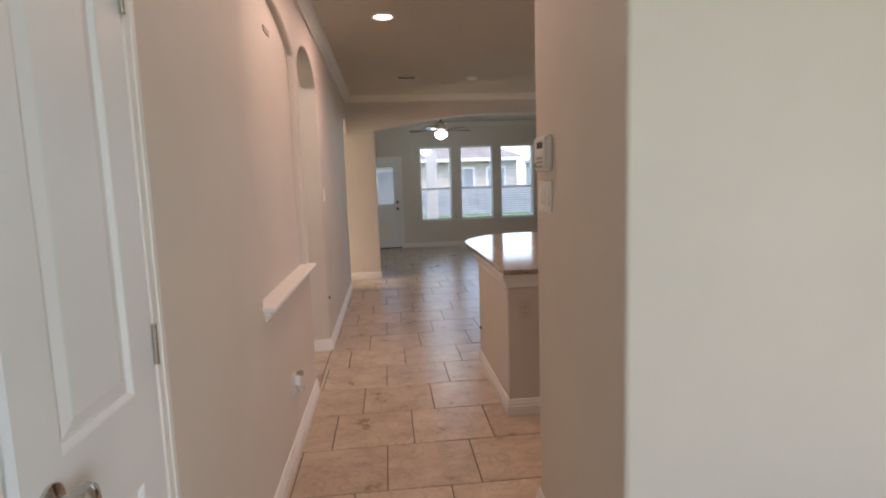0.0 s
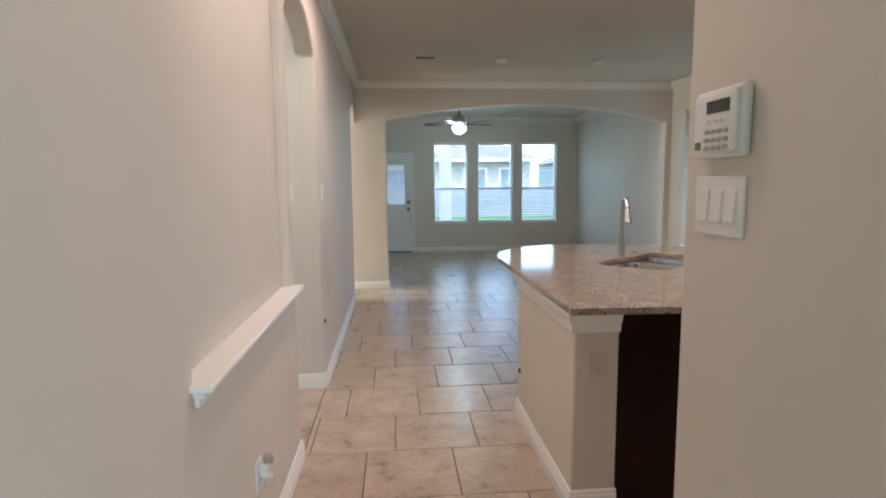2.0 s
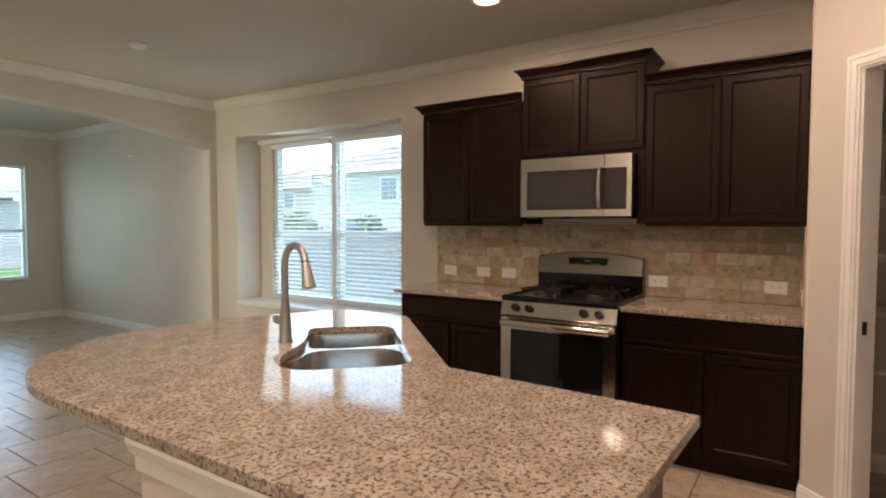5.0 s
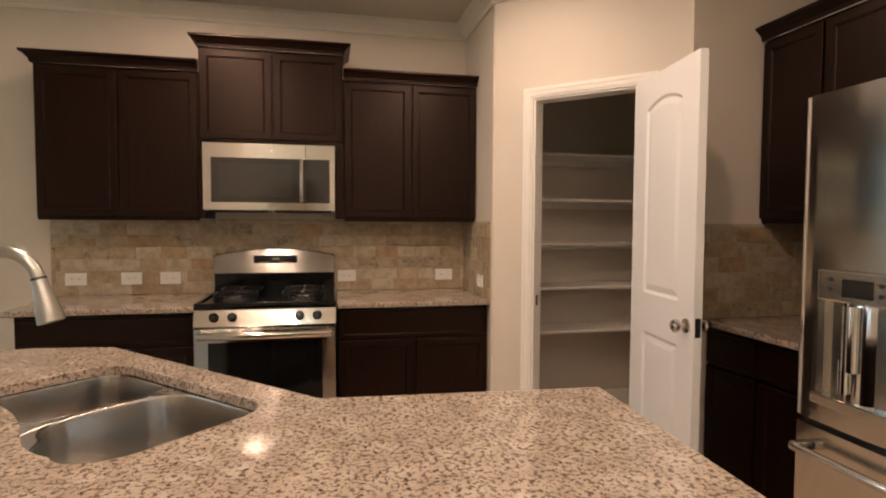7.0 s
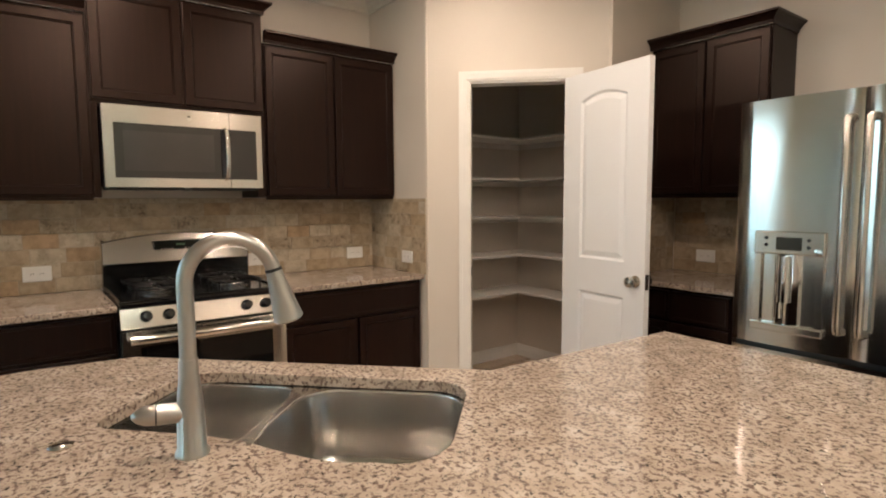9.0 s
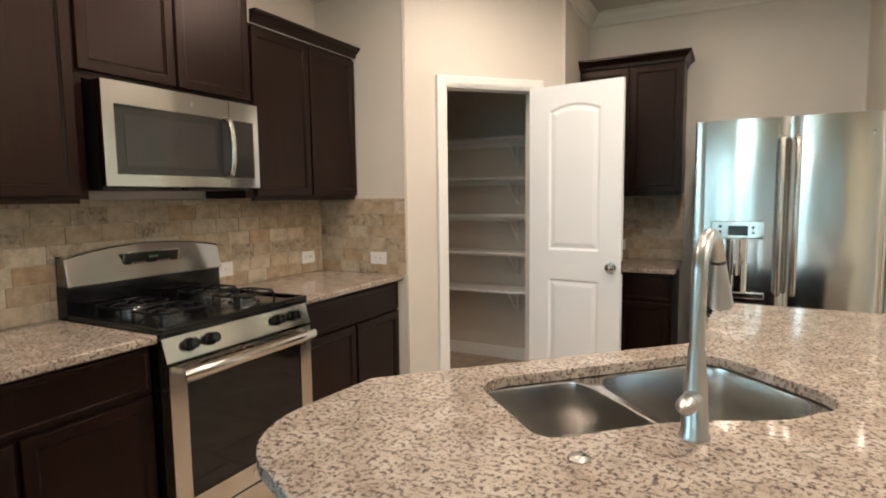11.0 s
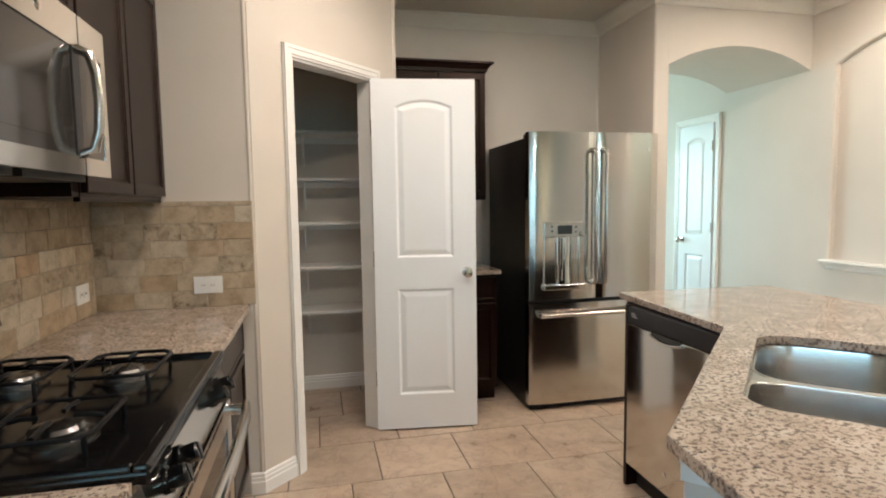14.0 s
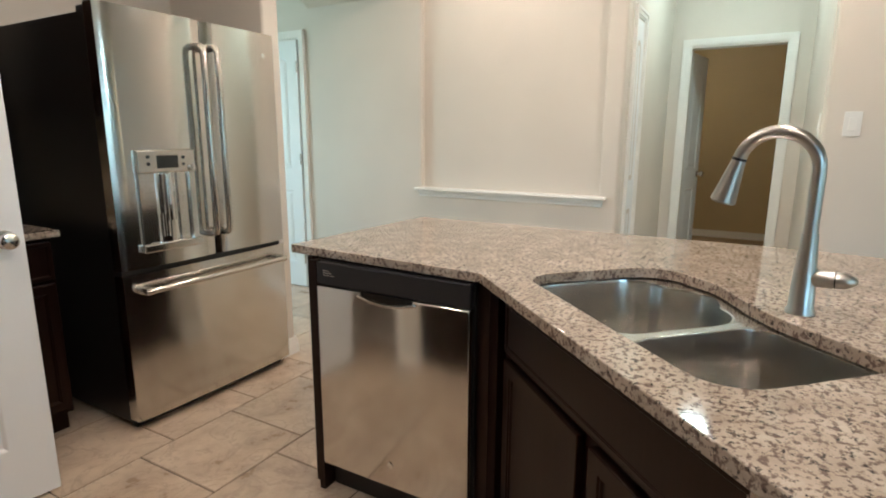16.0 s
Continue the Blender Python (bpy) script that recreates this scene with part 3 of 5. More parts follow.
def panel_door(name, w, h, m, label, knob_x=None, both=True, hinges=None, knob_z=0.945):
    """A moulded two-panel door, the upper panel arched: x 0..w, y 0..0.035, z 0..h; the panels are sunk behind an ogee edge."""
    t = 0.035
    d = thing(name, m, label, "door", kind="structure")
    inset = 0.222 * w
    loops = []
    for z0, z1, rise in ((0.1 * h, 0.41 * h, 0), (0.5 * h, 0.944 * h, 0.04)):
        top = arc(inset, w - inset, z1 - rise, rise, 12)[::-1] if rise else [(w - inset, z1), (inset, z1)]
        loops.append([(inset, z0), (w - inset, z0)] + top)
    leaf = bmesh.new()
    rim = [(0, 0), (w, 0), (w, h), (0, h)]
    for y in (0.0, t):
        es = []
        for l in [rim] + (loops if both or y == 0.0 else []):
            vs = [leaf.verts.new((x, y, z)) for x, z in l]
            es += [leaf.edges.new((vs[i], vs[(i + 1) % len(vs)])) for i in range(len(vs))]
        bmesh.ops.triangle_fill(leaf, edges=es, use_beauty=True)
    leaf.verts.ensure_lookup_table()
    n = 4 + sum(len(l) for l in loops)
    for i in range(4):
        leaf.faces.new([leaf.verts[k] for k in (i, (i + 1) % 4, n + (i + 1) % 4, n + i)])
    part("leaf", leaf, DOORW, d)
    for l in loops:
        for face in ((-1, 1) if both else (-1,)):
            bm, rings = bmesh.new(), []
            for off, dep in ((0, 0), (0.004, 0.0015), (0.013, 0.0085), (0.02, 0.0085), (0.044, 0.0025), (0.05, 0.002)):
                rings.append([bm.verts.new((x, dep if face < 0 else t - dep, z)) for x, z in offset_loop(l, off)])
            k = len(l)
            for a, b in zip(rings, rings[1:]):
                for i in range(k):
                    bm.faces.new((a[i], a[(i + 1) % k], b[(i + 1) % k], b[i]))
            bm.faces.new(rings[-1])
            part("moulded_panel", bm, DOORW, d)
    if knob_x is not None:
        knob(d, knob_x, 0, knob_z, -1)
        if both:
            knob(d, knob_x, t, knob_z, 1)
    for hz in hinges or ():
        part("hinge", merge(tube([(0 if knob_x and knob_x > w / 2 else w, -0.006, hz - 0.045), (0 if knob_x and knob_x > w / 2 else w, -0.006, hz + 0.045)], 0.006, 10)), CHROME, d, "satin nickel hinge", smooth=True)
    return d


# foyer closet doors on the west wall (local x runs north to south as seen from the hall)
mw_ = pose(W_, D0, 0, 0, 0, 90)
casing(D1 - D0, DH, mw_, "white moulded casing of the foyer closet door")
jamb(D1 - D0, DH, 0.12, mw_ @ pose(0, 0.003, 0), "white foyer door jamb")
panel_door("closet_door", D1 - D0 - 0.03, DH - 0.025, mw_ @ pose(0.015, -0.022, 0.01), "closed white two-panel foyer closet door with an arched upper panel", 0.06, False, (0.25, 1.1, 1.84), 0.968)
part("wall", boxes((0, 0.06, 0, D1 - D0, 0.09, DH)), WALL).matrix_world = mw_
bpy.data.objects["wall"].name = "closet_backing"
tagged(bpy.data.objects["closet_backing"], "plain board behind the closet door", "wall", "", "structure")
m2 = pose(W_, 0.35, 0, 0, 0, 90)
casing(0.62, DH, m2, "white moulded casing of the second foyer door")
panel_door("closet_door", 0.6, DH - 0.025, m2 @ pose(0.01, -0.01, 0.01), "closed white two-panel door beside the front entry", 0.06, False, (0.25, 1.1, 1.84))

# pantry doorway and its open door
mp_ = pose(*on_slant(PW), 0, 0, 0, 225)
casing(PW, PH, mp_, "white moulded casing of the pantry doorway")
jamb(PW, PH, 0.1, mp_ @ pose(0, 0, 0), "white pantry door jamb")
part("strike_plate", boxes((0.0115, 0.03, 0.905, 0.0135, 0.055, 0.965)), BRONZE).matrix_world = mp_
tagged(bpy.data.objects["strike_plate"], "dark metal strike plate on the pantry jamb", "strike plate", "", "structure")
ang = math.degrees(math.atan2(0.075, -0.598))
md_ = pose(HX + 0.008, HY + 0.016, 0.012, 0, 0, ang)
# the leaf's face towards the kitchen lies at local y = 0.035 after the turn; lay it so that the face looks north
panel_door("pantry_door", 0.604, 2.072, md_ @ pose(0.604, 0, 0, 0, 0, 180), "open white two-panel pantry door with an arched upper panel", 0.055, True, (0.3, 1.03, 1.8))
part("latch_plate", boxes((-0.002, 0.006, 0.905, 0.0, 0.029, 0.985)), BRONZE, bpy.data.objects["pantry_door"], "dark metal latch plate")

# bedroom doorway at the end of the side passage, door standing open
mv_ = pose(-1.95, VD0, 0, 0, 0, 90)
casing(VD1 - VD0, VDH, mv_, "white moulded casing of the bedroom doorway")
jamb(VD1 - VD0, VDH, 0.11, mv_, "white bedroom door jamb")
panel_door("bedroom_door", 0.56, 2.0, pose(-2.1, VD0 + 0.0, 0.014, 0, 0, 172), "open white two-panel bedroom door", 0.5, True)
mvs = pose(-0.46, 4.36, 0, 0, 0, 180)
casing(0.24, 2.03, mvs, "white moulded casing of a narrow passage cupboard")
panel_door("passage_door", 0.23, 2.01, mvs @ pose(0.005, -0.008, 0.01), "closed narrow white cupboard door in the side passage", None, False)


# ---- windows ----
def sash_window(name, w, z0, z1, zm, m, label, frame_w=0.035):
    """A single-hung window: local x along the wall, y into the wall, with its panes and blind."""
    d = thing(name, m, label, "window", kind="structure")
    f = frame_w
    part("window_frame", boxes((0, 0.02, z0, f, 0.1, z1), (w - f, 0.02, z0, w, 0.1, z1), (f, 0.02, z0, w - f, 0.1, z0 + f), (f, 0.02, z1 - f, w - f, 0.1, z1)), VINYL, d, bevel=0.003)
    part("meeting_rail", boxes((f, 0.03, zm - 0.02, w - f, 0.09, zm + 0.02)), VINYL, d, bevel=0.003)
    for a, b, y in ((z0 + f, zm - 0.02, 0.05), (zm + 0.02, z1 - f, 0.07)):
        p = part("pane", boxes((f, y, a, w - f, y + 0.005, b)), GLASS, d)
        p.visible_shadow = False
    return d


def blind(w, z0, z1, m, label, tilt, pitch=0.045, depth=0.048):
    d = thing("window_blind", m, label, "blind", "window blinds")
    part("headrail", soft_box(0.004, -depth / 2, z1 - 0.045, w - 0.004, depth / 2, z1, 0.003), BLIND, d)
    n = int((z1 - 0.06 - z0 - 0.02) / pitch)
    me = finish("slat", at(boxes((0.006, -depth / 2, -0.0012, w - 0.006, depth / 2, 0.0012)), 0, 0, 0, tilt), BLIND)
    for i in range(n):
        s = new("slat", me)
        s.parent = d
        s.location = (0, 0, z1 - 0.07 - i * pitch)
    part("bottom_rail", soft_box(0.004, -depth / 2, z0 + 0.002, w - 0.004, depth / 2, z0 + 0.018, 0.003), BLIND, d)
    for x in (0.14 * w, 0.5 * w, 0.86 * w):
        part("ladder_cord", tube([(x, -depth / 2 - 0.001, z0 + 0.01), (x, -depth / 2 - 0.001, z1 - 0.02)], 0.0012, 5), BLIND, d)
    return d


for a, b in WINS:
    sash_window("window_living", b - a, WZ0, WZ1, WM, pose(a, B_ + 0.05, 0), "white single-hung living room window", 0.03)
    blind(b - a - 0.01, WZ0 + 0.012, WZ1, pose(a + 0.005, B_ + 0.03, 0), "open white horizontal slat blind in a living room window", 12 if a > 2.8 else 3, 0.05, 0.042)
    structure("window_sill", soft_box(a - 0.03, B_ - 0.022, WZ0 - 0.03, b + 0.03, B_ + 0.05, WZ0 - 0.001, 0.004), TRIM, "white painted window sill", "sill")
kw = K1 - K0
for i in range(2):
    a = K0 + i * (kw / 2)
    mk = pose(4.45, a + kw / 2 - 0.01 * i, 0, 0, 0, -90)
    sash_window("window_kitchen", kw / 2 - 0.012, KZ0, KZ1, 1.29, mk @ pose(0.006, 0, 0), "white single-hung kitchen window", 0.045)
    blind(kw / 2 - 0.07, KZ0 + 0.03, KZ1 - 0.02, mk @ pose(0.035, -0.028, 0), "half-open white slat blind in the kitchen window recess", 15, 0.044, 0.048)
structure("window_mullion", boxes((4.44, K0 + kw / 2 - 0.035, KZ0, 4.54, K0 + kw / 2 + 0.035, KZ1)), VINYL, "white mullion between the kitchen windows", "window frame")
structure("window_sill", soft_box(E_ - 0.12, R0 + 0.002, RZ0 - 0.028, 4.45, R1 - 0.002, RZ0 + 0.012, 0.005), TRIM, "white painted deep kitchen window sill", "sill")
structure("window_head", boxes((4.40, R0 + 0.01, KZ1, 4.441, R1 - 0.01, RZ1 - 0.001)), VINYL, "white valance board over the kitchen window", "window frame")

# back door with half glass and a pet flap
bd = thing("back_door", pose(BD0 + 0.012, B_ + 0.03, 0.02), "white half-glass back door with a pet flap", "door", kind="structure")
bw, bh = BD1 - BD0 - 0.024, BDH - 0.03
part("leaf", boxes((0, 0, 0, bw, 0.04, 0.96), (0, 0, 1.82, bw, 0.04, bh), (0, 0, 0.96, 0.11, 0.04, 1.82), (bw - 0.11, 0, 0.96, bw, 0.04, 1.82)), DOORW, bd)
part("glass_frame", boxes((0.09, -0.012, 0.94, bw - 0.09, 0.0, 0.98), (0.09, -0.012, 1.8, bw - 0.09, 0.0, 1.84), (0.09, -0.012, 0.98, 0.13, 0, 1.8), (bw - 0.13, -0.012, 0.98, bw - 0.09, 0, 1.8)), VINYL, bd)
part("pane", boxes((0.11, 0.018, 0.96, bw - 0.11, 0.022, 1.82)), GLASS, bd).visible_shadow = False
for i in range(26):
    part("slat", at(boxes((0.115, -0.008, -0.001, bw - 0.115, 0.008, 0.001)), 0, 0.01, 0.99 + i * 0.032, 80), BLIND, bd)
part("pet_flap_frame", boxes((0.3, -0.012, 0.2, 0.61, 0, 0.24), (0.3, -0.012, 0.6, 0.61, 0, 0.64), (0.3, -0.012, 0.24, 0.335, 0, 0.6), (0.575, -0.012, 0.24, 0.61, 0, 0.6)), TRIM, bd, "cream plastic pet flap frame")
part("pet_flap", boxes((0.336, -0.006, 0.241, 0.574, -0.001, 0.599)), TRIM, bd, "pale translucent pet flap")
knob(bd, bw - 0.055, 0, 0.87, -1, BRONZE, "dark bronze door knob")
part("deadbolt", lathe([(0.03, 0), (0.03, 0.012), (0.012, 0.016), (0.012, 0.03), (0.001, 0.031)], 16, pose(bw - 0.055, 0, 1.02, 90)), BRONZE, bd, "dark bronze deadbolt", smooth=True)
part("threshold", boxes((-0.01, -0.03, -0.02, bw + 0.01, 0.1, -0.001)), BRONZE, bd, "dark metal door threshold")
casing(BD1 - BD0, BDH, pose(BD0, B_, 0), "white casing of the back door")
structure("door_jamb", at(boxes((0, 0.0, 0, 0.01, 0.16, BDH), (BD1 - BD0 - 0.01, 0, 0, BD1 - BD0, 0.16, BDH), (0.01, 0, BDH - 0.009, BD1 - BD0 - 0.01, 0.16, BDH)), BD0, B_ + 0.001, 0), TRIM, "white back door jamb", "door jamb")


# ---- kitchen cabinets ----
def EAST(x, y, z=0):
    """A place on the east wall: local x to the south, y to the wall."""
    return pose(x, y, z, 0, 0, -90)


def crown_top(w, depth, z, left=True, right=True):
    """Flared cabinet cornice above a carcass of width w."""
    bm = bmesh.new()
    prof = [(0.0, 0.0), (0.008, 0.0), (0.01, 0.016), (0.03, 0.04), (0.046, 0.05), (0.046, 0.062), (0.0, 0.062)]
    path = ([(0, depth)] if left else []) + [(0, 0), (w, 0)] + ([(w, depth)] if right else [])
    b = run([(-o, z + h) for o, h in prof], path)
    return b


def wall_cabinet(w, depth, z0, z1, m, label, left=True, right=True, lo=0.0, hi=0.0):
    c = thing("wall_cabinet", m, label, "cabinet", "dark kitchen cabinets")
    part("body", boxes((0, 0.02, z0, w, depth, z1)), WOOD, c, bevel=0.002)
    for a, b in ((-lo, -0.0005), (w + 0.0005, w + hi)):
        if b - a > 0.01:
            part("filler_strip", boxes((a, 0.023, z0, b, depth, 1.866)), WOOD, c)
    dw = w / 2 - 0.015
    for i in range(2):
        part("cabinet_door", at(panel_front(dw, z1 - z0 - 0.03, 0.019, 0.055), 0.008 + i * (w / 2 - 0.001), 0, z0 + 0.012), WOOD, c)
    part("cornice", crown_top(w, depth, z1 - 0.004, left, right), WOOD, c)
    part("light_rail", boxes((0.004, 0.022, z0 - 0.014, w - 0.004, 0.04, z0)), WOOD, c)
    return c


FX = 3.905
cabL = wall_cabinet(0.872, E_ - FX, 1.402, 2.275, EAST(FX, 6.04), "dark espresso two-door wall cabinet beside the window", True, False, 0.0, 0.03)
cabM = wall_cabinet(0.845, E_ - FX, 1.872, 2.425, EAST(FX, 5.166), "dark espresso two-door cabinet above the microwave", True, True)
cabR = wall_cabinet(0.865, E_ - FX, 1.402, 2.275, EAST(FX, 4.319), "dark espresso two-door wall cabinet beside the pantry", False, False, 0.05)
cabF = wall_cabinet(0.695, 0.318, 1.4, 2.29, pose(2.757, 2.303, 0, 0, 0, 180), "dark espresso two-door wall cabinet beside the refrigerator", False, True)


def base_cabinet(w, depth, m, label, doors=2, drawers=2):
    c = thing("base_cabinet", m, label, "cabinet", "dark kitchen cabinets")
    part("body", boxes((0, 0.02, 0.1, w, depth, 0.884)), WOOD, c)
    part("toe_kick", boxes((0, 0.08, 0.0, w, depth, 0.1)), WOOD, c)
    for i in range(drawers):
        part("drawer_front", at(panel_front(w / drawers - 0.02, 0.16, 0.019, 0.022, 0.003, 0.006), 0.01 + i * w / drawers, 0, 0.705), WOOD, c)
    for i in range(doors):
        part("cabinet_door", at(panel_front(w / doors - 0.02, 0.565, 0.019, 0.055), 0.01 + i * w / doors, 0, 0.122), WOOD, c)
    return c


BXF = 3.605
base_cabinet(0.885, E_ - BXF, EAST(BXF, 6.025), "dark espresso base cabinet with drawers under the granite", 2, 1)
base_cabinet(0.905, E_ - BXF, EAST(BXF, 4.362), "dark espresso base cabinet with a wide drawer beside the range", 2, 1)
base_cabinet(0.675, 0.59, pose(2.755, 2.585, 0, 0, 0, 180), "dark espresso base cabinet beside the refrigerator", 2, 2)


def worktop(name, pts, hole, m, label, z0=0.884, z1=0.914):
    bm = bmesh.new()
    loops = [[bm.verts.new((x, y, z0)) for x, y in pts]] + ([[bm.verts.new((x, y, z0)) for x, y in hole]] if hole else [])
    es = [bm.edges.new((l[i], l[(i + 1) % len(l)])) for l in loops for i in range(len(l))]
    bmesh.ops.triangle_fill(bm, edges=es, use_beauty=True)
    r = bmesh.ops.extrude_face_region(bm, geom=bm.faces[:])
    bmesh.ops.translate(bm, verts=[v for v in r["geom"] if isinstance(v, bmesh.types.BMVert)], vec=(0, 0, z1 - z0))
    ob = part(name, bm, GRANITE, None, bevel=0.005)
    ob.matrix_world = m
    return tagged(ob, label, "worktop")


I4 = Matrix.Identity(4)
worktop("worktop", [(3.572, 6.07), (3.572, 5.139), (E_ - 0.001, 5.139), (E_ - 0.001, 6.07)], None, I4, "speckled beige granite worktop beside the window")
worktop("worktop", [(3.572, 4.366), (3.572, 3.455), (E_ - 0.001, 3.455), (E_ - 0.001, 4.366)], None, I4, "speckled beige granite worktop between range and pantry wall")
worktop("worktop", [(2.06, 2.61), (2.06, 1.988), (2.758, 1.988), (2.758, 2.61)], None, I4, "speckled beige granite worktop beside the refrigerator")

# ---- island ----
DG = Vector((S2, S2))
PG = Vector((-S2, S2))


def uv(u, v):
    return (DG.x * u + PG.x * v, DG.y * u + PG.y * v)


def ellipse(cx, cy, rx, ry, a0, a1, n):
    return [(cx + rx * math.cos(radians(a0 + (a1 - a0) * i / n)), cy + ry * math.sin(radians(a0 + (a1 - a0) * i / n))) for i in range(n + 1)]


outline = [(0.962, 3.695), (1.802, 3.66), (1.846, 4.442), (2.605, 5.2)]
outline += ellipse(2.41, 5.46, 0.225, 0.255, -8, 62, 8)
outline += ellipse(1.7, 5.2, 0.95, 0.765, 62, 90, 6)[1:]
outline += ellipse(1.62, 5.23, 0.66, 0.735, 90, 180, 16)[1:]


def d_bowl(u0, u1, v0, v1, bow, r=0.07, grow=0.0, n=6):
    """A rounded sink bowl outline whose back edge bows outward."""
    u0, u1, v0, v1 = u0 - grow, u1 + grow, v0 - grow, v1 + grow
    pts = []
    for cu, cv, a in ((u1 - r, v0 + r, -90), (u1 - r, v1 - r, 0), (u0 + r, v1 - r, 90), (u0 + r, v0 + r, 180)):
        for i in range(n + 1):
            b = radians(a + 90 * i / n)
            pts.append((cu + r * math.cos(b), cv + r * math.sin(b)))
        if a == 0:
            m0, m1 = u1 - r, u0 + r
            pts += [(m0 + (m1 - m0) * k / 8, v1 + bow * math.sin(math.pi * k / 8)) for k in range(1, 8)]
    return pts


big = d_bowl(4.505, 4.925, 1.95, 2.335, 0.06, 0.1)
small = d_bowl(4.955, 5.268, 1.95, 2.325, 0.0, 0.06)
hole = ellipse(5.173, 2.04, 0.095, 0.095, -90, 0, 6) + ellipse(5.213, 2.272, 0.055, 0.055, 0, 90, 6)
hole += [(u, 2.328 + 0.08 * math.exp(-((u - 4.69) / 0.19) ** 2)) for u in (5.18 - 0.56 * k / 14 for k in range(15))]
hole += ellipse(4.61, 2.285, 0.11, 0.12, 80, 180, 6) + ellipse(4.595, 2.04, 0.095, 0.095, 180, 270, 6)
hole_xy = [uv(*p) for p in hole]
worktop("island_worktop", outline, hole_xy[::-1], I4, "speckled beige granite island worktop with a rounded end and sink cut-out")

isl = thing("island", I4, "kitchen island with a beige half wall and dark cabinets under granite", "kitchen island")
half_wall = [(0.992, 3.742), (1.19, 3.742), (1.19, 4.70), (2.03, 5.54), (2.435, 5.125), (2.545, 5.165), (1.985, 5.755), (0.992, 4.785)]
part("half_wall", prism(bmesh.new(), half_wall, 0, 0.882), WALL, isl, "beige painted half wall", bevel=0.012)
ring_path = [(1.19, 3.742), (0.992, 3.742), (0.992, 4.785), (1.985, 5.755), (2.545, 5.165)]
part("cap_trim", run([(0, 0.8), (-0.01, 0.8), (-0.012, 0.835), (-0.022, 0.845), (-0.03, 0.872), (-0.03, 0.883), (0, 0.883)], ring_path[::-1]), TRIM, isl, "white moulded cap trim under the granite")
part("baseboard", run([(-o, z) for o, z in BASE], ring_path[::-1]), TRIM, isl, "white ridged baseboard")
part("end_panel", boxes((1.192, 3.748, 0.0, 1.812, 3.77, 0.883)), WOOD, isl)
part("side_panel", boxes((1.2, 3.77, 0.1, 1.235, 4.42, 0.882)), WOOD, isl)
part("corner_post", prism(bmesh.new(), [(1.2, 4.425), (1.82, 4.425), (1.83, 4.47), (1.86, 4.51), (1.4, 4.7)], 0.0, 0.883), WOOD, isl)
dg = pose(1.862, 4.518, 0, 0, 0, 45)
sink_cab = thing("sink_cabinet", dg, "dark espresso sink base cabinet with two doors", "cabinet", "dark kitchen cabinets")
sw = 0.93
part("body", boxes((0, 0.02, 0.1, sw, 0.06, 0.884), (0, 0.06, 0.1, 0.02, 0.55, 0.6), (sw - 0.02, 0.06, 0.1, sw, 0.1, 0.884)), WOOD, sink_cab)
part("toe_kick", boxes((0, 0.08, 0, sw, 0.1, 0.1)), WOOD, sink_cab)
part("drawer_front", at(panel_front(sw - 0.06, 0.15, 0.019, 0.022, 0.003, 0.006), 0.03, 0, 0.71), WOOD, sink_cab)
for i in range(2):
    part("cabinet_door", at(panel_front(sw / 2 - 0.045, 0.56, 0.019, 0.055), 0.03 + i * sw / 2, 0, 0.125), WOOD, sink_cab)

# sink
sink = thing("sink", I4, "undermounted stainless double-bowl kitchen sink", "sink")


def bowl(outline2, depth):
    bm = bmesh.new()
    cu, cv = sum(p[0] for p in outline2) / len(outline2), sum(p[1] for p in outline2) / len(outline2)
    rings = []
    for k, z in ((1.03, 0.882), (1.0, 0.8815), (0.992, 0.875), (0.975, 0.75), (0.962, 0.884 - depth + 0.05), (0.95, 0.884 - depth + 0.03), (0.925, 0.884 - depth + 0.014), (0.885, 0.884 - depth + 0.005), (0.83, 0.884 - depth), (0.12, 0.884 - depth - 0.004)):
        rings.append([bm.verts.new((*uv(cu + (u - cu) * k, cv + (v - cv) * k), z)) for u, v in outline2])
    n = len(outline2)
    for a, b in zip(rings, rings[1:]):
        for i in range(n):
            bm.faces.new((a[i], a[(i + 1) % n], b[(i + 1) % n], b[i]))
    return bm, uv(cu, cv)


for o, dep in ((big, 0.2), (small, 0.17)):
    bm, c = bowl(o, dep)
    b = part("bowl", bm, STEELV, sink, smooth=True)
    part("drain", lathe([(0.045, 0), (0.045, 0.004), (0.034, 0.005), (0.03, -0.006), (0.001, -0.006)], 20, pose(*c, 0.884 - dep - 0.0045)), CHROME, sink, "round steel drain", smooth=True)
rim = bmesh.new()
hc = (sum(p[0] for p in hole) / len(hole), sum(p[1] for p in hole) / len(hole))
rim_edges = []
for loop in ([(hc[0] + (u - hc[0]) * 1.05, hc[1] + (v - hc[1]) * 1.09) for u, v in hole], big, small):
    vs = [rim.verts.new((*uv(u, v), 0.8795)) for u, v in loop]
    rim_edges += [rim.edges.new((vs[i], vs[(i + 1) % len(vs)])) for i in range(len(vs))]
bmesh.ops.triangle_fill(rim, edges=rim_edges, use_beauty=True)
up = bmesh.ops.extrude_face_region(rim, geom=rim.faces[:])
bmesh.ops.translate(rim, verts=[v for v in up["geom"] if isinstance(v, bmesh.types.BMVert)], vec=(0, 0, 0.0015))
part("rim", rim, STEELV, sink, "flat steel rim under the granite")
div = [uv(u, v) for u, v in ((4.90, 1.94), (4.985, 1.94), (4.972, 1.975), (4.955, 2.03), (4.953, 2.27), (4.957, 2.31), (4.968, 2.34), (4.89, 2.36), (4.915, 2.3), (4.928, 2.2), (4.926, 2.05), (4.915, 1.99))]
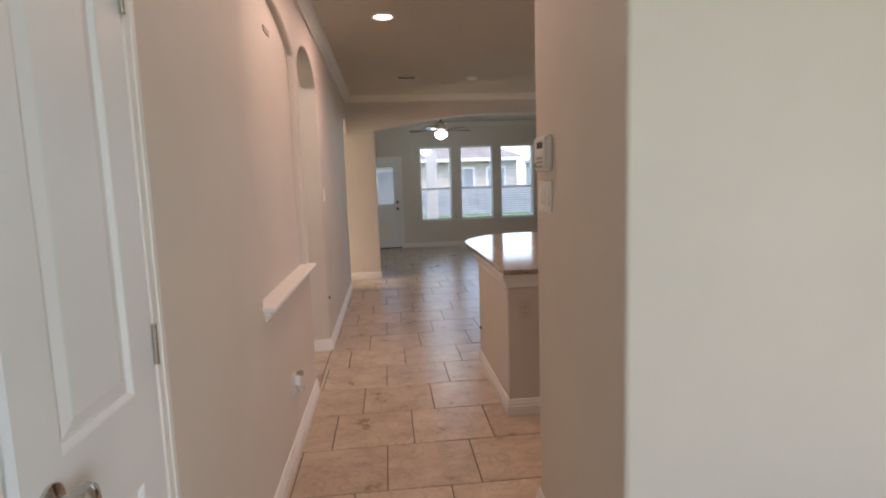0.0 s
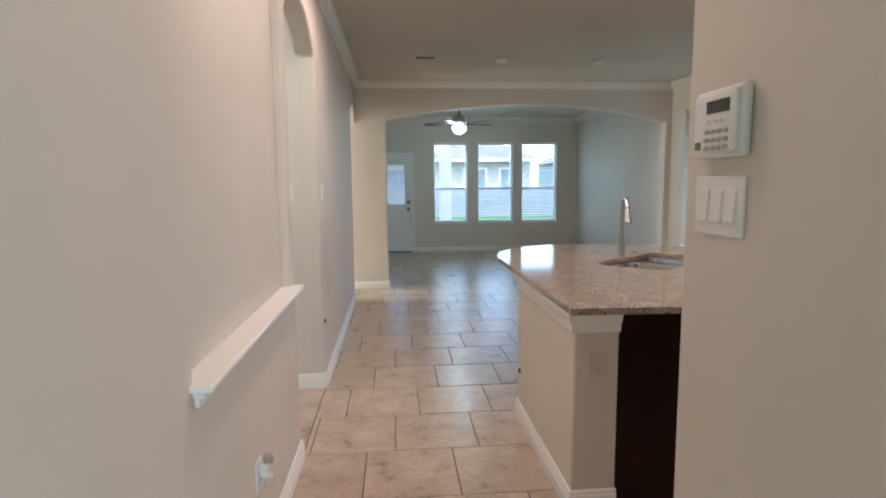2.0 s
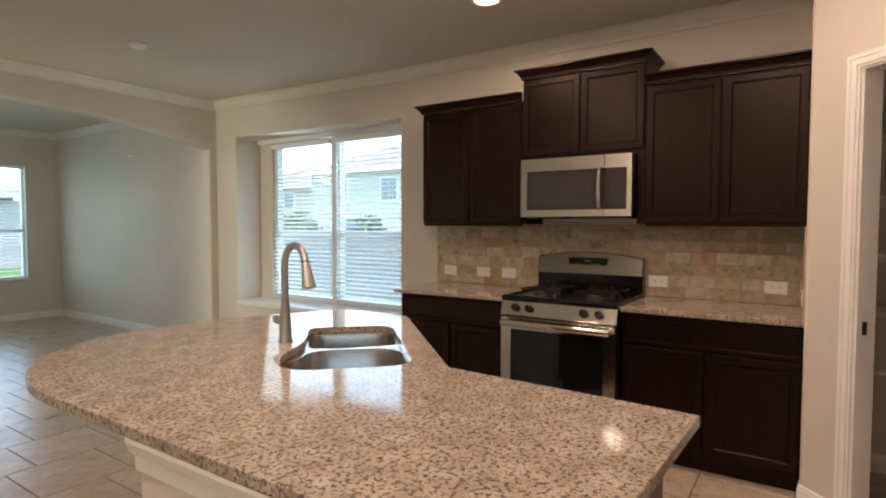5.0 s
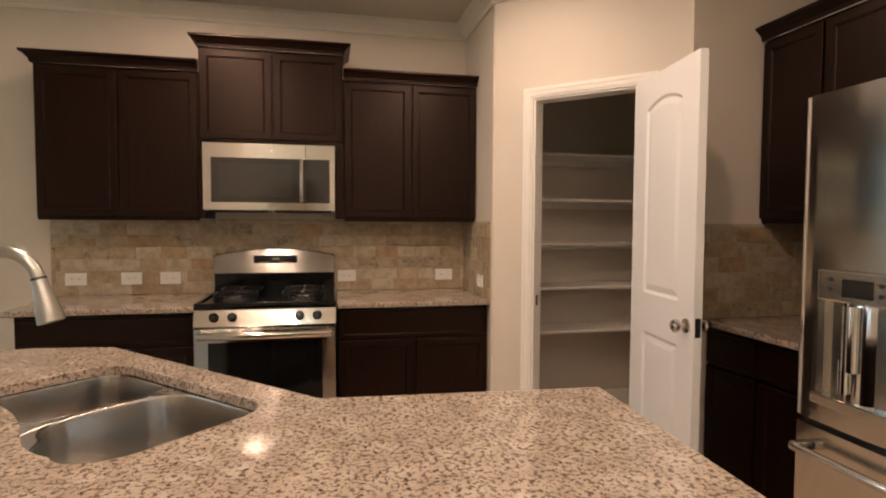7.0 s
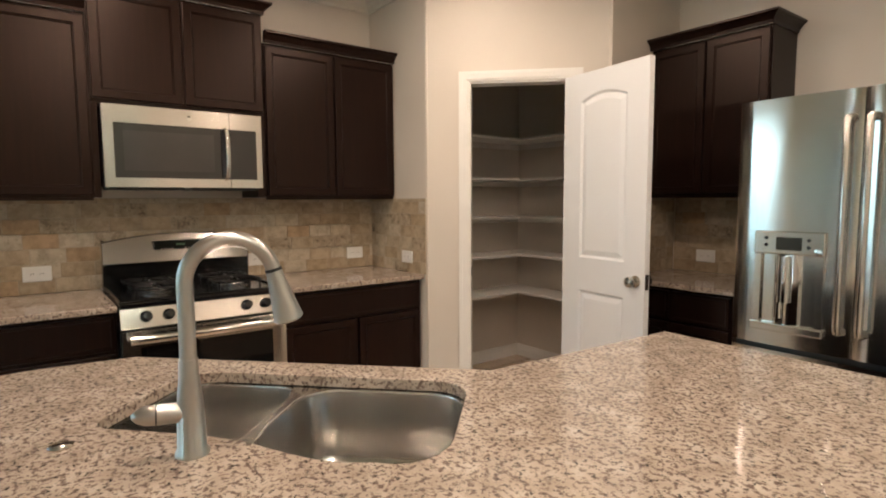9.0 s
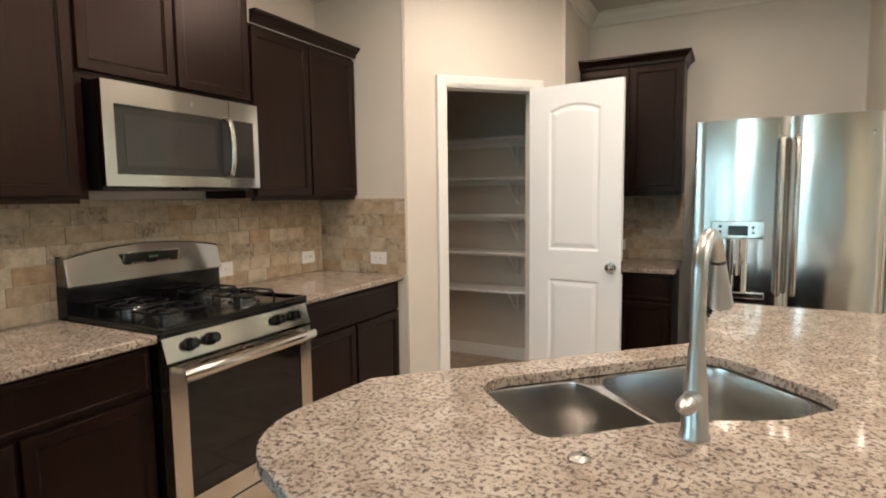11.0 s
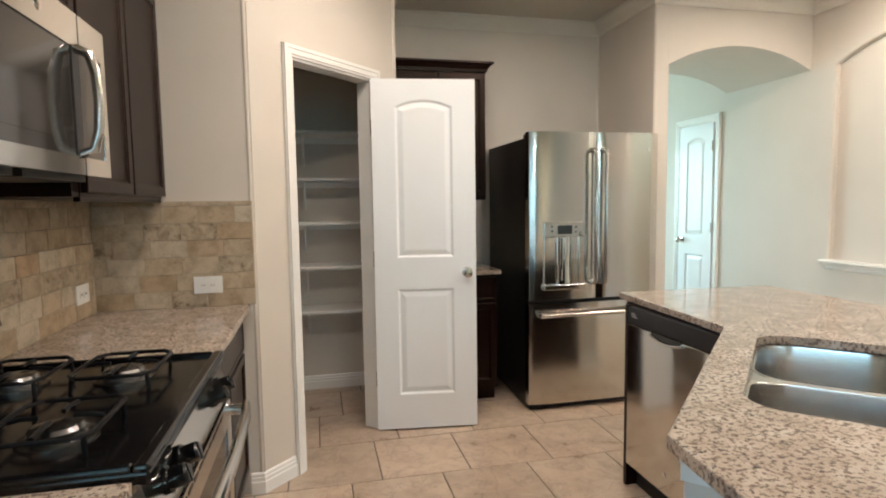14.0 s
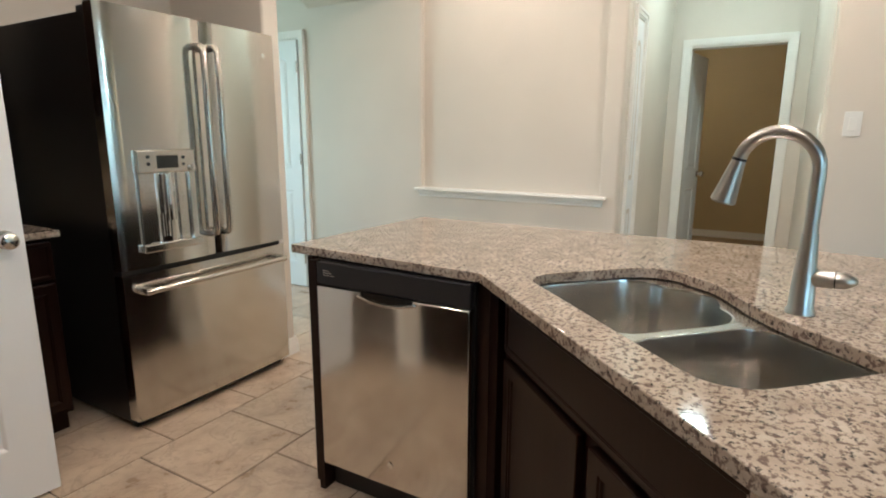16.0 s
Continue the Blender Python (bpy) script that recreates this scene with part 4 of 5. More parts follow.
part("divider", prism(bmesh.new(), div, 0.845, 0.8825), STEELV, sink, bevel=0.004)

# faucet
fa = thing("faucet", pose(1.812, 5.222, 0.914, 0, 0, -11), "brushed nickel gooseneck pull-down faucet on the island", "faucet")
part("base_body", lathe([(0.03, 0), (0.03, 0.006), (0.026, 0.012), (0.0225, 0.1), (0.0175, 0.15), (0.0165, 0.18)], 24), NICKEL, fa, smooth=True)
nk = [(0, 0, 0.17), (0, 0, 0.318)] + [(0, -0.079 + 0.079 * math.cos(a), 0.318 + 0.079 * math.sin(a)) for a in (radians(6 * i) for i in range(1, 29))]
part("neck", tube(nk, 0.0145, 18), NICKEL, fa, smooth=True)
e = Vector(nk[-1])
dn = (e - Vector(nk[-2])).normalized()
part("spray_head", tube([e + dn * s for s in (0.002, 0.012, 0.055, 0.1, 0.104)], [0.0155, 0.0165, 0.022, 0.0285, 0.024], 20), NICKEL, fa, "tapered nickel spray head", smooth=True)
part("collar", tube([e - dn * 0.004, e + dn * 0.002], 0.0162, 18), GREYPLASTIC, fa, "black ring above the spray head", smooth=True)
part("spray_button", soft_box(-0.006, -0.19, 0.245, 0.006, -0.172, 0.28, 0.003), GREYPLASTIC, fa, "black spray button")
part("handle", merge(tube([(0, 0.015, 0.082), (0, 0.055, 0.084)], 0.0185, 16), tube([(0, 0.058, 0.084), (0.0, 0.074, 0.085), (0.0, 0.088, 0.086), (0, 0.096, 0.086)], [0.0185, 0.0175, 0.012, 0.004], 16)), NICKEL, fa, "nickel side lever", smooth=True)
part("handle_ring", tube([(0, 0.055, 0.084), (0, 0.058, 0.084)], 0.0178, 16), GREYPLASTIC, fa, "black ring on the lever", smooth=True)
cap = thing("air_gap_cap", pose(*uv(5.24, 2.42), 0.9145), "small round nickel hole cover on the granite", "hole cover")
part("disc", lathe([(0.022, 0), (0.022, 0.003), (0.018, 0.006), (0.001, 0.007)], 18), CHROME, cap, smooth=True)

# ---- dishwasher ----
dwm = pose(1.852, 3.79, 0, 0, 0, 90)
dw_ = thing("dishwasher", dwm, "stainless dishwasher with a black control strip built into the island", "dishwasher")
part("tub", boxes((0.025, 0.03, 0.1, 0.63, 0.58, 0.878)), SIDE, dw_)
door = soft_box(0.03, 0, 0.115, 0.625, 0.03, 0.795, 0.006, 3)
part("door_panel", door, STEEL, dw_, smooth=True)
part("control_strip", soft_box(0.03, 0.004, 0.798, 0.625, 0.03, 0.876, 0.004), GREYPLASTIC, dw_, "charcoal control strip")
part("handle_pocket", merge(*[boxes((0.225 + 0.0 + i * 0.02, -0.003, 0.768 + 0.012 * abs(4.5 - i) / 4.5, 0.245 + i * 0.02, 0.002, 0.799)) for i in range(10)]), BLACK, dw_, "dark pocket handle")
part("handle_lip", tube([(0.215 + 0.02 * i, -0.006, 0.766 + 0.018 * (abs(5.5 - i) / 5.5) ** 2) for i in range(12)], 0.005, 8), STEEL, dw_, smooth=True)
part("badge", lathe([(0.011, 0), (0.011, 0.002), (0.001, 0.003)], 16, pose(0.33, 0.0, 0.2, 90)), MIRROR, dw_, smooth=True)
for i in range(3):
    part("indicator_mark", boxes((0.06 + 0.0, 0.0025, 0.832 + i * 0.008, 0.11 - i * 0.01, 0.004, 0.835 + i * 0.008)), STEEL, dw_)
part("filler", boxes((0.003, 0.006, 0.0, 0.026, 0.5, 0.88)), WOOD, dw_)
part("toe_panel", boxes((0.03, 0.06, 0.0, 0.625, 0.1, 0.1)), SIDE, dw_)
part("shadow_gap", boxes((0.03, 0.02, 0.1, 0.625, 0.04, 0.114)), SIDE, dw_)

# ---- microwave ----
mw = thing("microwave", EAST(3.822, 5.132), "stainless over-the-range microwave with a dark window", "microwave")
MZ0, MZ1, MWW = 1.452, 1.846, 0.757
part("casing", boxes((0.003, 0.03, MZ0 + 0.006, MWW - 0.003, E_ - 3.822, MZ1)), SIDE, mw)
fr = boxes((0, 0, MZ0, MWW, 0.032, MZ0 + 0.045), (0, 0, MZ1 - 0.085, MWW, 0.032, MZ1), (0, 0, MZ0 + 0.045, 0.045, 0.032, MZ1 - 0.085), (MWW - 0.03, 0, MZ0 + 0.045, MWW, 0.032, MZ1 - 0.085))
bmesh.ops.remove_doubles(fr, verts=fr.verts[:], dist=1e-5)
part("front_frame", fr, STEEL, mw)
part("window", boxes((0.045, 0.004, MZ0 + 0.045, 0.545, 0.03, MZ1 - 0.085)), MWGLASS, mw, "dark tinted microwave window")
part("window_screen", boxes((0.085, 0.0025, MZ0 + 0.08, 0.505, 0.006, MZ1 - 0.12)), MWSCREEN, mw, "grey perforated screen behind the window")
part("control_panel", boxes((0.585, 0.003, MZ0 + 0.045, MWW - 0.03, 0.03, MZ1 - 0.085)), MWGLASS, mw, "dark microwave control panel")
part("door_edge", boxes((0.545, 0.001, MZ0 + 0.045, 0.585, 0.03, MZ1 - 0.085)), GREYPLASTIC, mw)
part("handle", tube([(0.562, 0.0, MZ0 + 0.05), (0.562, -0.03, MZ0 + 0.062), (0.562, -0.043, MZ0 + 0.11), (0.562, -0.047, MZ0 + 0.18), (0.562, -0.043, MZ0 + 0.25), (0.562, -0.03, MZ0 + 0.295), (0.562, 0.0, MZ0 + 0.307)], 0.0125, 14), STEEL, mw, "curved steel bar handle", smooth=True)
part("badge", lathe([(0.013, 0), (0.013, 0.002), (0.001, 0.003)], 18, pose(0.385, 0, MZ1 - 0.042, 90)), MIRROR, mw, smooth=True)
for a, b in ((MZ0, MZ0 + 0.045), (MZ1 - 0.085, MZ1)):
    part("seam", boxes((0.584, -0.0008, a, 0.5865, 0.002, b)), SIDE, mw)
for a in (0.02, 0.4):
    part("vent_grille", boxes((a, 0.06, MZ0 - 0.012, a + 0.34, 0.3, MZ0 + 0.006)), SIDE, mw)

# ---- range ----
rg = thing("gas_range", EAST(3.535, 5.134), "stainless freestanding gas range with black cooktop and cast iron grates", "range")
RW, RD = 0.76, E_ - 3.535 - 0.005
part("body", boxes((0, 0.045, 0.02, RW, RD, 0.9)), BLACK, rg)
part("cooktop", soft_box(0, 0.012, 0.9, RW, RD - 0.06, 0.925, 0.006), BLACK, rg, "glossy black enamel cooktop")
for x0, y0, x1, y1 in ((0, 0.012, RW, 0.04), (0, 0.04, 0.022, RD - 0.06), (RW - 0.022, 0.04, RW, RD - 0.06)):
    part("cooktop_rim", soft_box(x0, y0, 0.92, x1, y1, 0.936, 0.006), BLACK, rg)
cp = bmesh.new()
prism(cp, [(0.0, 0.81), (0.004, 0.805), (0.05, 0.805), (0.05, 0.903), (0.028, 0.903)], 0, RW)
cp.transform(Matrix(((0, 0, 1, 0), (1, 0, 0, 0), (0, 1, 0, 0), (0, 0, 0, 1))))
part("control_panel", cp, STEEL, rg)
for kx in (0.105, 0.2, 0.56, 0.655):
    k = lathe([(0.026, 0), (0.026, 0.006), (0.021, 0.008), (0.0205, 0.036), (0.017, 0.04), (0.001, 0.041)], 18, pose(kx, 0.012, 0.857, 74))
    k = merge(k, at(boxes((-0.004, -0.018, 0.03, 0.004, 0.018, 0.042)), kx, 0.012, 0.857, 74))
    part("knob", k, BLACK, rg, "black control knob", smooth=True)
od = boxes((0.004, -0.002, 0.185, 0.075, 0.045, 0.795), (RW - 0.075, -0.002, 0.185, RW - 0.004, 0.045, 0.795), (0.075, -0.002, 0.185, RW - 0.075, 0.045, 0.27), (0.075, -0.002, 0.72, RW - 0.075, 0.045, 0.795))
bmesh.ops.remove_doubles(od, verts=od.verts[:], dist=1e-5)
part("oven_door", od, STEEL, rg)
part("oven_window", boxes((0.0745, 0.002, 0.2695, RW - 0.0745, 0.03, 0.7205)), DARKGLASS, rg, "dark oven window")
oh = (merge(tube([(0.03, -0.05, 0.765), (0.12, -0.06, 0.765), (RW / 2, -0.064, 0.765), (RW - 0.12, -0.06, 0.765), (RW - 0.03, -0.05, 0.765)], 0.015, 14), tube([(0.045, 0, 0.765), (0.045, -0.05, 0.765)], 0.012, 10), tube([(RW - 0.045, 0, 0.765), (RW - 0.045, -0.05, 0.765)], 0.012, 10)))
for v in oh.verts:
    v.co.z = 0.765 + 1.4 * (v.co.z - 0.765)
part("door_handle", oh, STEEL, rg, "broad bowed steel oven handle", smooth=True)
for i in range(9):
    part("vent_slot", boxes((0.14 + i * 0.055, -0.0035, 0.776, 0.178 + i * 0.055, -0.001, 0.784)), BLACK, rg)
part("drawer_front", soft_box(0.004, 0.0, 0.035, RW - 0.004, 0.045, 0.175, 0.004), STEEL, rg)
part("badge", lathe([(0.013, 0), (0.013, 0.002), (0.001, 0.003)], 18, pose(RW / 2, -0.002, 0.225, 90)), MIRROR, rg, smooth=True)
# backguard with a bowed top
bgp = arc(0.0, RW, 1.165, 0.042, 20)
bg = sheet_wall([[(0, 1.045), (0, 1.165)] + bgp[1:-1] + [(RW, 1.165), (RW, 1.045)]], "y", RD - 0.062, RD - 0.02)
for v in bg.verts:
    if v.co.y < RD - 0.04:
        v.co.y -= (1.21 - v.co.z) * 0.22
part("backguard_panel", bg, DARKSTEEL, rg, "stainless bowed backguard", smooth=True, bevel=0.006)
part("backguard_base", boxes((0.0, RD - 0.075, 0.9, RW, RD, 1.05), (0.004, RD - 0.02, 1.05, RW - 0.004, RD, 1.17)), BLACK, rg)
part("display_frame", at(soft_box(-0.14, -0.002, -0.036, 0.14, 0.004, 0.036, 0.002), RW / 2, RD - 0.084, 1.133, 12), MIRROR, rg, "polished steel rim round the clock display")
part("clock_display", at(soft_box(-0.131, -0.0035, -0.03, 0.131, 0.004, 0.03, 0.002), RW / 2, RD - 0.084, 1.133, 12), SCREEN, rg, "black clock display with small buttons")
part("display_digits", at(boxes((-0.02, -0.0045, 0.004, -0.008, -0.0032, 0.014), (-0.004, -0.0045, 0.004, 0.008, -0.0032, 0.014), (0.012, -0.0045, 0.004, 0.024, -0.0032, 0.014)), RW / 2, RD - 0.084, 1.133, 12), GREEN, rg)
for i in range(8):
    part("button_mark", at(boxes((-0.1 + (i % 4) * 0.018 + (0.125 if i > 3 else 0), -0.0042, -0.018, -0.09 + (i % 4) * 0.018 + (0.125 if i > 3 else 0), -0.003, -0.012)), RW / 2, RD - 0.084, 1.133, 12), BEIGEPL, rg)
for bx in (0.19, 0.57):
    for by in (0.225, 0.47):
        part("burner", merge(lathe([(0.07, 0), (0.07, 0.004), (0.05, 0.008), (0.05, 0.016)], 28, pose(bx, by, 0.9255)), lathe([(0.046, 0.016), (0.05, 0.021), (0.044, 0.029), (0.02, 0.034), (0.001, 0.035)], 28, pose(bx, by, 0.9255))), CAPS, rg, "round gas burner with a dark steel cap", smooth=True)
        z, r, q = 0.964, 0.005, 0.108
        bars = [tube([(bx + q * math.cos(a) * 1.32, by + q * math.sin(a) * 1.08, z) for a in (radians(45 + 90 * k + d) for k in range(5) for d in (-9, 0, 9))], r, 8)]
        for k in range(4):
            a = radians(90 * k)
            c, t_ = math.cos(a), math.sin(a)
            bars.append(tube([(bx + 0.03 * c, by + 0.03 * t_, z + 0.004), (bx + 0.06 * c, by + 0.06 * t_, z + 0.005), (bx + (0.099 if k % 2 == 0 else 0.083) * c, by + (0.099 if k % 2 == 0 else 0.083) * t_, z)], r, 8))
            c, t_ = math.cos(a + radians(45)) * 1.32, math.sin(a + radians(45)) * 1.08
            bars.append(tube([(bx + q * c, by + q * t_, z), (bx + (q + 0.004) * c, by + (q + 0.004) * t_, 0.925)], r, 8))
        part("grate", merge(*bars), IRON, rg, "thin black wire burner grate", smooth=True)

# ---- refrigerator ----
fg = thing("refrigerator", pose(1.952, 2.842, 0, 0, 0, 180), "stainless french-door refrigerator with a water dispenser and black sides", "refrigerator")
FW = 0.908
part("cabinet_body", boxes((0.006, 0.075, 0.03, FW - 0.006, 0.84, 1.775)), SIDE, fg, "black textured sides")
for x0 in (0.02, FW - 0.12):
    part("hinge_cover", soft_box(x0, 0.03, 1.775, x0 + 0.1, 0.16, 1.805, 0.006), GREYPLASTIC, fg)


def steel_door(x0, x1, z0, z1, bow=0.012):
    """A door skin with a slight bow and rounded upright edges."""
    bm, n = bmesh.new(), 14
    prof = []
    for i in range(n + 1):
        s = i / n
        edge = min(s, 1 - s) * (x1 - x0)
        prof.append((x0 + (x1 - x0) * s, -bow * math.sin(math.pi * s) + 0.009 * max(0.0, 1 - edge / 0.012) ** 2))
    prof += [(x1, 0.07), (x0, 0.07)]
    prism(bm, prof, z0, z1)
    return bm


mid = FW / 2 + 0.012
DX0, DX1, DZ0, DZ1 = 0.093, 0.367, 0.815, 1.24
part("door", merge(steel_door(0.0, mid - 0.002, 0.735, 1.807, 0.006)), STEEL, fg, smooth=True)
part("door", steel_door(mid + 0.002, FW, 0.735, 1.807, 0.006), STEEL, fg, smooth=True)
part("freezer_drawer", steel_door(0.0, FW, 0.05, 0.712, 0.008), STEEL, fg, smooth=True)
part("gap_strip", boxes((0.01, 0.03, 0.712, FW - 0.01, 0.074, 0.735)), SIDE, fg)
part("base_grille", boxes((0.02, 0.06, 0.004, FW - 0.02, 0.1, 0.05)), SIDE, fg)
part("dispenser_frame", merge(soft_box(DX0, -0.024, DZ1 - 0.1, DX1, 0.004, DZ1, 0.006), boxes((DX0 + 0.004, -0.02, DZ0, DX0 + 0.03, 0.004, DZ1 - 0.1), (DX1 - 0.03, -0.02, DZ0, DX1 - 0.004, 0.004, DZ1 - 0.1)), soft_box(DX0 - 0.006, -0.034, DZ0 - 0.012, DX1 + 0.006, 0.004, DZ0 + 0.022, 0.005)), STEEL, fg, "steel dispenser surround", bevel=0.0)
part("dispenser_recess", at(lathe([(0.105, 0), (0.105, DZ1 - 0.1 - DZ0)], 40), (DX0 + DX1) / 2, 0.084, DZ0), MIRROR, fg, "polished dispenser recess", smooth=True)
part("dispenser_spout", merge(lathe([(0.03, 0), (0.03, 0.2)], 20, pose((DX0 + DX1) / 2 - 0.01, -0.018, DZ0 + 0.12)), lathe([(0.02, 0), (0.02, 0.1)], 20, pose((DX0 + DX1) / 2 - 0.03, -0.02, DZ0 + 0.05))), MIRROR, fg, "polished water spout", smooth=True)
part("dispenser_screen", boxes((DX0 + 0.09, -0.0265, DZ1 - 0.08, DX1 - 0.085, -0.0235, DZ1 - 0.025)), SCREEN, fg, "dark dispenser screen")
for i, (x, z) in enumerate(((0.05, 0.03), (0.05, 0.06), (0.215, 0.035), (0.215, 0.065))):
    part("dispenser_button", lathe([(0.008, 0), (0.007, 0.004), (0.001, 0.0045)], 12, pose(DX0 + x, -0.024, DZ1 - z, 90)), GREYPLASTIC, fg, smooth=True)
part("dispenser_knob", lathe([(0.014, 0), (0.014, 0.012), (0.001, 0.014)], 16, pose(DX1 - 0.02, -0.024, DZ1 - 0.082, 90)), CHROME, fg, smooth=True)
for hx in (mid - 0.036, mid + 0.036):
    hp = part("handle", tube([(hx, -0.04, 0.842), (hx, -0.056, 0.848), (hx, -0.062, 0.868), (hx, -0.062, 1.665), (hx, -0.056, 1.685), (hx, -0.04, 1.691)], 0.0145, 16), CHROME, fg, "round steel bar handle", smooth=True)
    for hz in (0.842, 1.691):
        part("mount", tube([(hx, -0.003, hz), (hx, -0.012, hz), (hx, -0.04, hz)], [0.019, 0.0165, 0.0155], 14), DARKSTEEL, hp, "smoky steel handle mount", smooth=True)
part("drawer_handle", merge(tube([(0.055, -0.062, 0.645), (FW - 0.055, -0.062, 0.645)], 0.0135, 14), soft_box(0.05, -0.072, 0.63, 0.085, -0.005, 0.662, 0.007), soft_box(FW - 0.085, -0.072, 0.63, FW - 0.05, -0.005, 0.662, 0.007)), CHROME, fg, "round steel bar handle", smooth=True)
part("badge", lathe([(0.014, 0), (0.014, 0.002), (0.001, 0.003)], 18, pose(FW - 0.075, -0.002, 1.7, 90)), MIRROR, fg, smooth=True)
for x in (0.06, FW - 0.06):
    part("foot", lathe([(0.02, 0), (0.02, 0.032)], 10, pose(x, 0.15, 0)), SIDE, fg)

# ---- pantry shelves ----
for z in (1.865, 1.55, 1.247, 0.945, 0.635):
    s = thing("pantry_shelf", I4, "white painted L-shaped pantry shelf on brackets", "shelf", "pantry shelves")
    part("board", prism(bmesh.new(), [(2.852, 1.986), (E_ - 0.001, 1.986), (E_ - 0.001, 3.354), (E_ - 0.3, 3.354), (E_ - 0.3, 2.27), (2.852, 2.27)], z - 0.018, z), TRIM, s, bevel=0.002)
    part("cleat", boxes((2.853, 1.986, z - 0.06, E_ - 0.002, 2.004, z - 0.0185), (E_ - 0.02, 2.004, z - 0.06, E_ - 0.002, 3.353, z - 0.0185)), TRIM, s)
    for bx in (3.33,):
        b = boxes((bx, 1.987, z - 0.22, bx + 0.02, 2.0, z - 0.0185))
        b = merge(b, tube([(bx + 0.01, 1.995, z - 0.21), (bx + 0.01, 2.22, z - 0.025)], 0.008, 6))
        part("bracket", b, TRIM, s)
structure("baseboard", run(BASE, [(E_, 3.35), (E_, 1.985), (2.85, 1.985)][::-1]), TRIM, "white pantry baseboard", "baseboard")


# ---- plates, switches, fixtures ----
def plate(name, m, w, h, label, category, kind="outlet", mat=PLASTIC):
    d = thing(name, m, label, category)
    part("cover", soft_box(-w / 2, -0.006, -h / 2, w / 2, 0, h / 2, 0.002), mat, d)
    if kind == "outlet":
        for s in (-1, 1):
            dx, dz = (s * 0.02, 0) if w > h else (0, s * 0.02)
            part("socket", soft_box(dx - 0.014, -0.008, dz - 0.014, dx + 0.014, -0.0055, dz + 0.014, 0.003), mat, d)
            part("slot", boxes((dx - 0.006, -0.0087, dz - 0.004, dx - 0.004, -0.0079, dz + 0.005), (dx + 0.004, -0.0087, dz - 0.004, dx + 0.006, -0.0079, dz + 0.005)), GREYPLASTIC, d)
    else:
        for i in range(kind):
            cx = (i - (kind - 1) / 2) * 0.046
            part("rocker", at(soft_box(-0.016, -0.005, -0.033, 0.016, 0.004, 0.033, 0.002), cx, -0.006, 0, -5), PLASTIC, d)
    return d


for y in (5.961, 5.642, 5.413, 4.29, 3.608):
    plate("wall_outlet", EAST(E_ - 0.013, y, 1.017), 0.122, 0.078, "white horizontal outlet plate on the travertine backsplash", "outlet")
plate("wall_outlet", pose(3.747, 3.465, 1.014, 0, 0, 180), 0.122, 0.078, "white horizontal outlet plate on the travertine return", "outlet")
plate("wall_outlet", pose(2.525, 1.999, 1.018, 0, 0, 180), 0.122, 0.078, "white outlet plate on the tiles beside the refrigerator", "outlet")
plate("wall_outlet", pose(1.1, 3.742, 0.66), 0.072, 0.116, "almond outlet plate on the island's half wall", "outlet", "outlet", ALMOND)
plate("light_switch", pose(-0.468, 5.37, 1.37), 0.075, 0.122, "white single rocker switch in the side passage", "light switch", 1)
plate("light_switch", pose(W_, 5.49, 1.368, 0, 0, 90), 0.075, 0.122, "white single rocker switch on the hall wall", "light switch", 1)
plate("light_switch", pose(0.905, 2.605, 1.375, 0, 0, -90), 0.165, 0.118, "white triple rocker switch plate under the keypad", "light switch", 3)
kp = thing("alarm_keypad", pose(0.905, 2.605, 1.535, 0, 0, -90), "white wall alarm keypad with a small dark display", "alarm keypad")
part("housing", merge(soft_box(-0.068, -0.022, -0.066, 0.09, 0, 0.066, 0.008, 3), soft_box(-0.06, -0.03, -0.058, 0.082, -0.02, 0.058, 0.007, 3)), PLASTIC, kp, smooth=True)
part("display", boxes((-0.012, -0.0315, 0.018, 0.062, -0.0295, 0.042)), SCREEN, kp, "dark grey display")
for r in range(4):
    for c in range(4):
        part("key", soft_box(-0.016 + c * 0.021, -0.0335, -0.006 - r * 0.0155 + (0.005 if r == 0 else 0), -0.001 + c * 0.021, -0.0298, 0.003 - r * 0.0155 + (0.005 if r == 0 else 0), 0.0015, 1), PLASTIC if r == 0 else RUBBER, kp)
part("status_key", boxes((-0.05, -0.0315, -0.05, -0.03, -0.0298, -0.034)), GREEN, kp, "grey-green status key")
ol = plate("wall_outlet", pose(W_, 3.49, 0.385, 0, 0, 90), 0.072, 0.116, "white outlet plate low on the hall wall", "outlet")
pf = thing("plug_in_air_freshener", pose(W_ + 0.009, 3.49, 0.39, 0, 0, 90), "white and clear plug-in air freshener in a hall outlet", "air freshener")
part("plug_body", soft_box(-0.024, -0.03, -0.01, 0.024, 0.0, 0.045, 0.008, 3), PLASTIC, pf)
part("cap", lathe([(0.016, 0), (0.019, 0.012), (0.015, 0.024), (0.001, 0.026)], 16, pose(0, -0.03, 0.04)), BEIGEPL, pf, "taupe cap", smooth=True)
part("bottle", lathe([(0.012, 0), (0.017, 0.006), (0.018, 0.04), (0.01, 0.05)], 16, pose(0, -0.03, -0.05)), plain("oil_bottle", (0.55, 0.5, 0.45), 0.1), pf, "clear oil bottle", smooth=True)
for m, lab in ((pose(W_ + 0.0, 5.42, 0.467, 0, 0, 90), "small dark cable stub low on the hall wall"), (pose(0.992, 4.715, 0.3, 0, 0, -90), "small dark cable stub on the half wall")):
    c = thing("cable_stub", m, lab, "cable stub")
    part("plug", soft_box(-0.014, -0.012, -0.012, 0.014, 0, 0.012, 0.003), plain("navy_plastic", (0.03, 0.035, 0.07), 0.4), c)
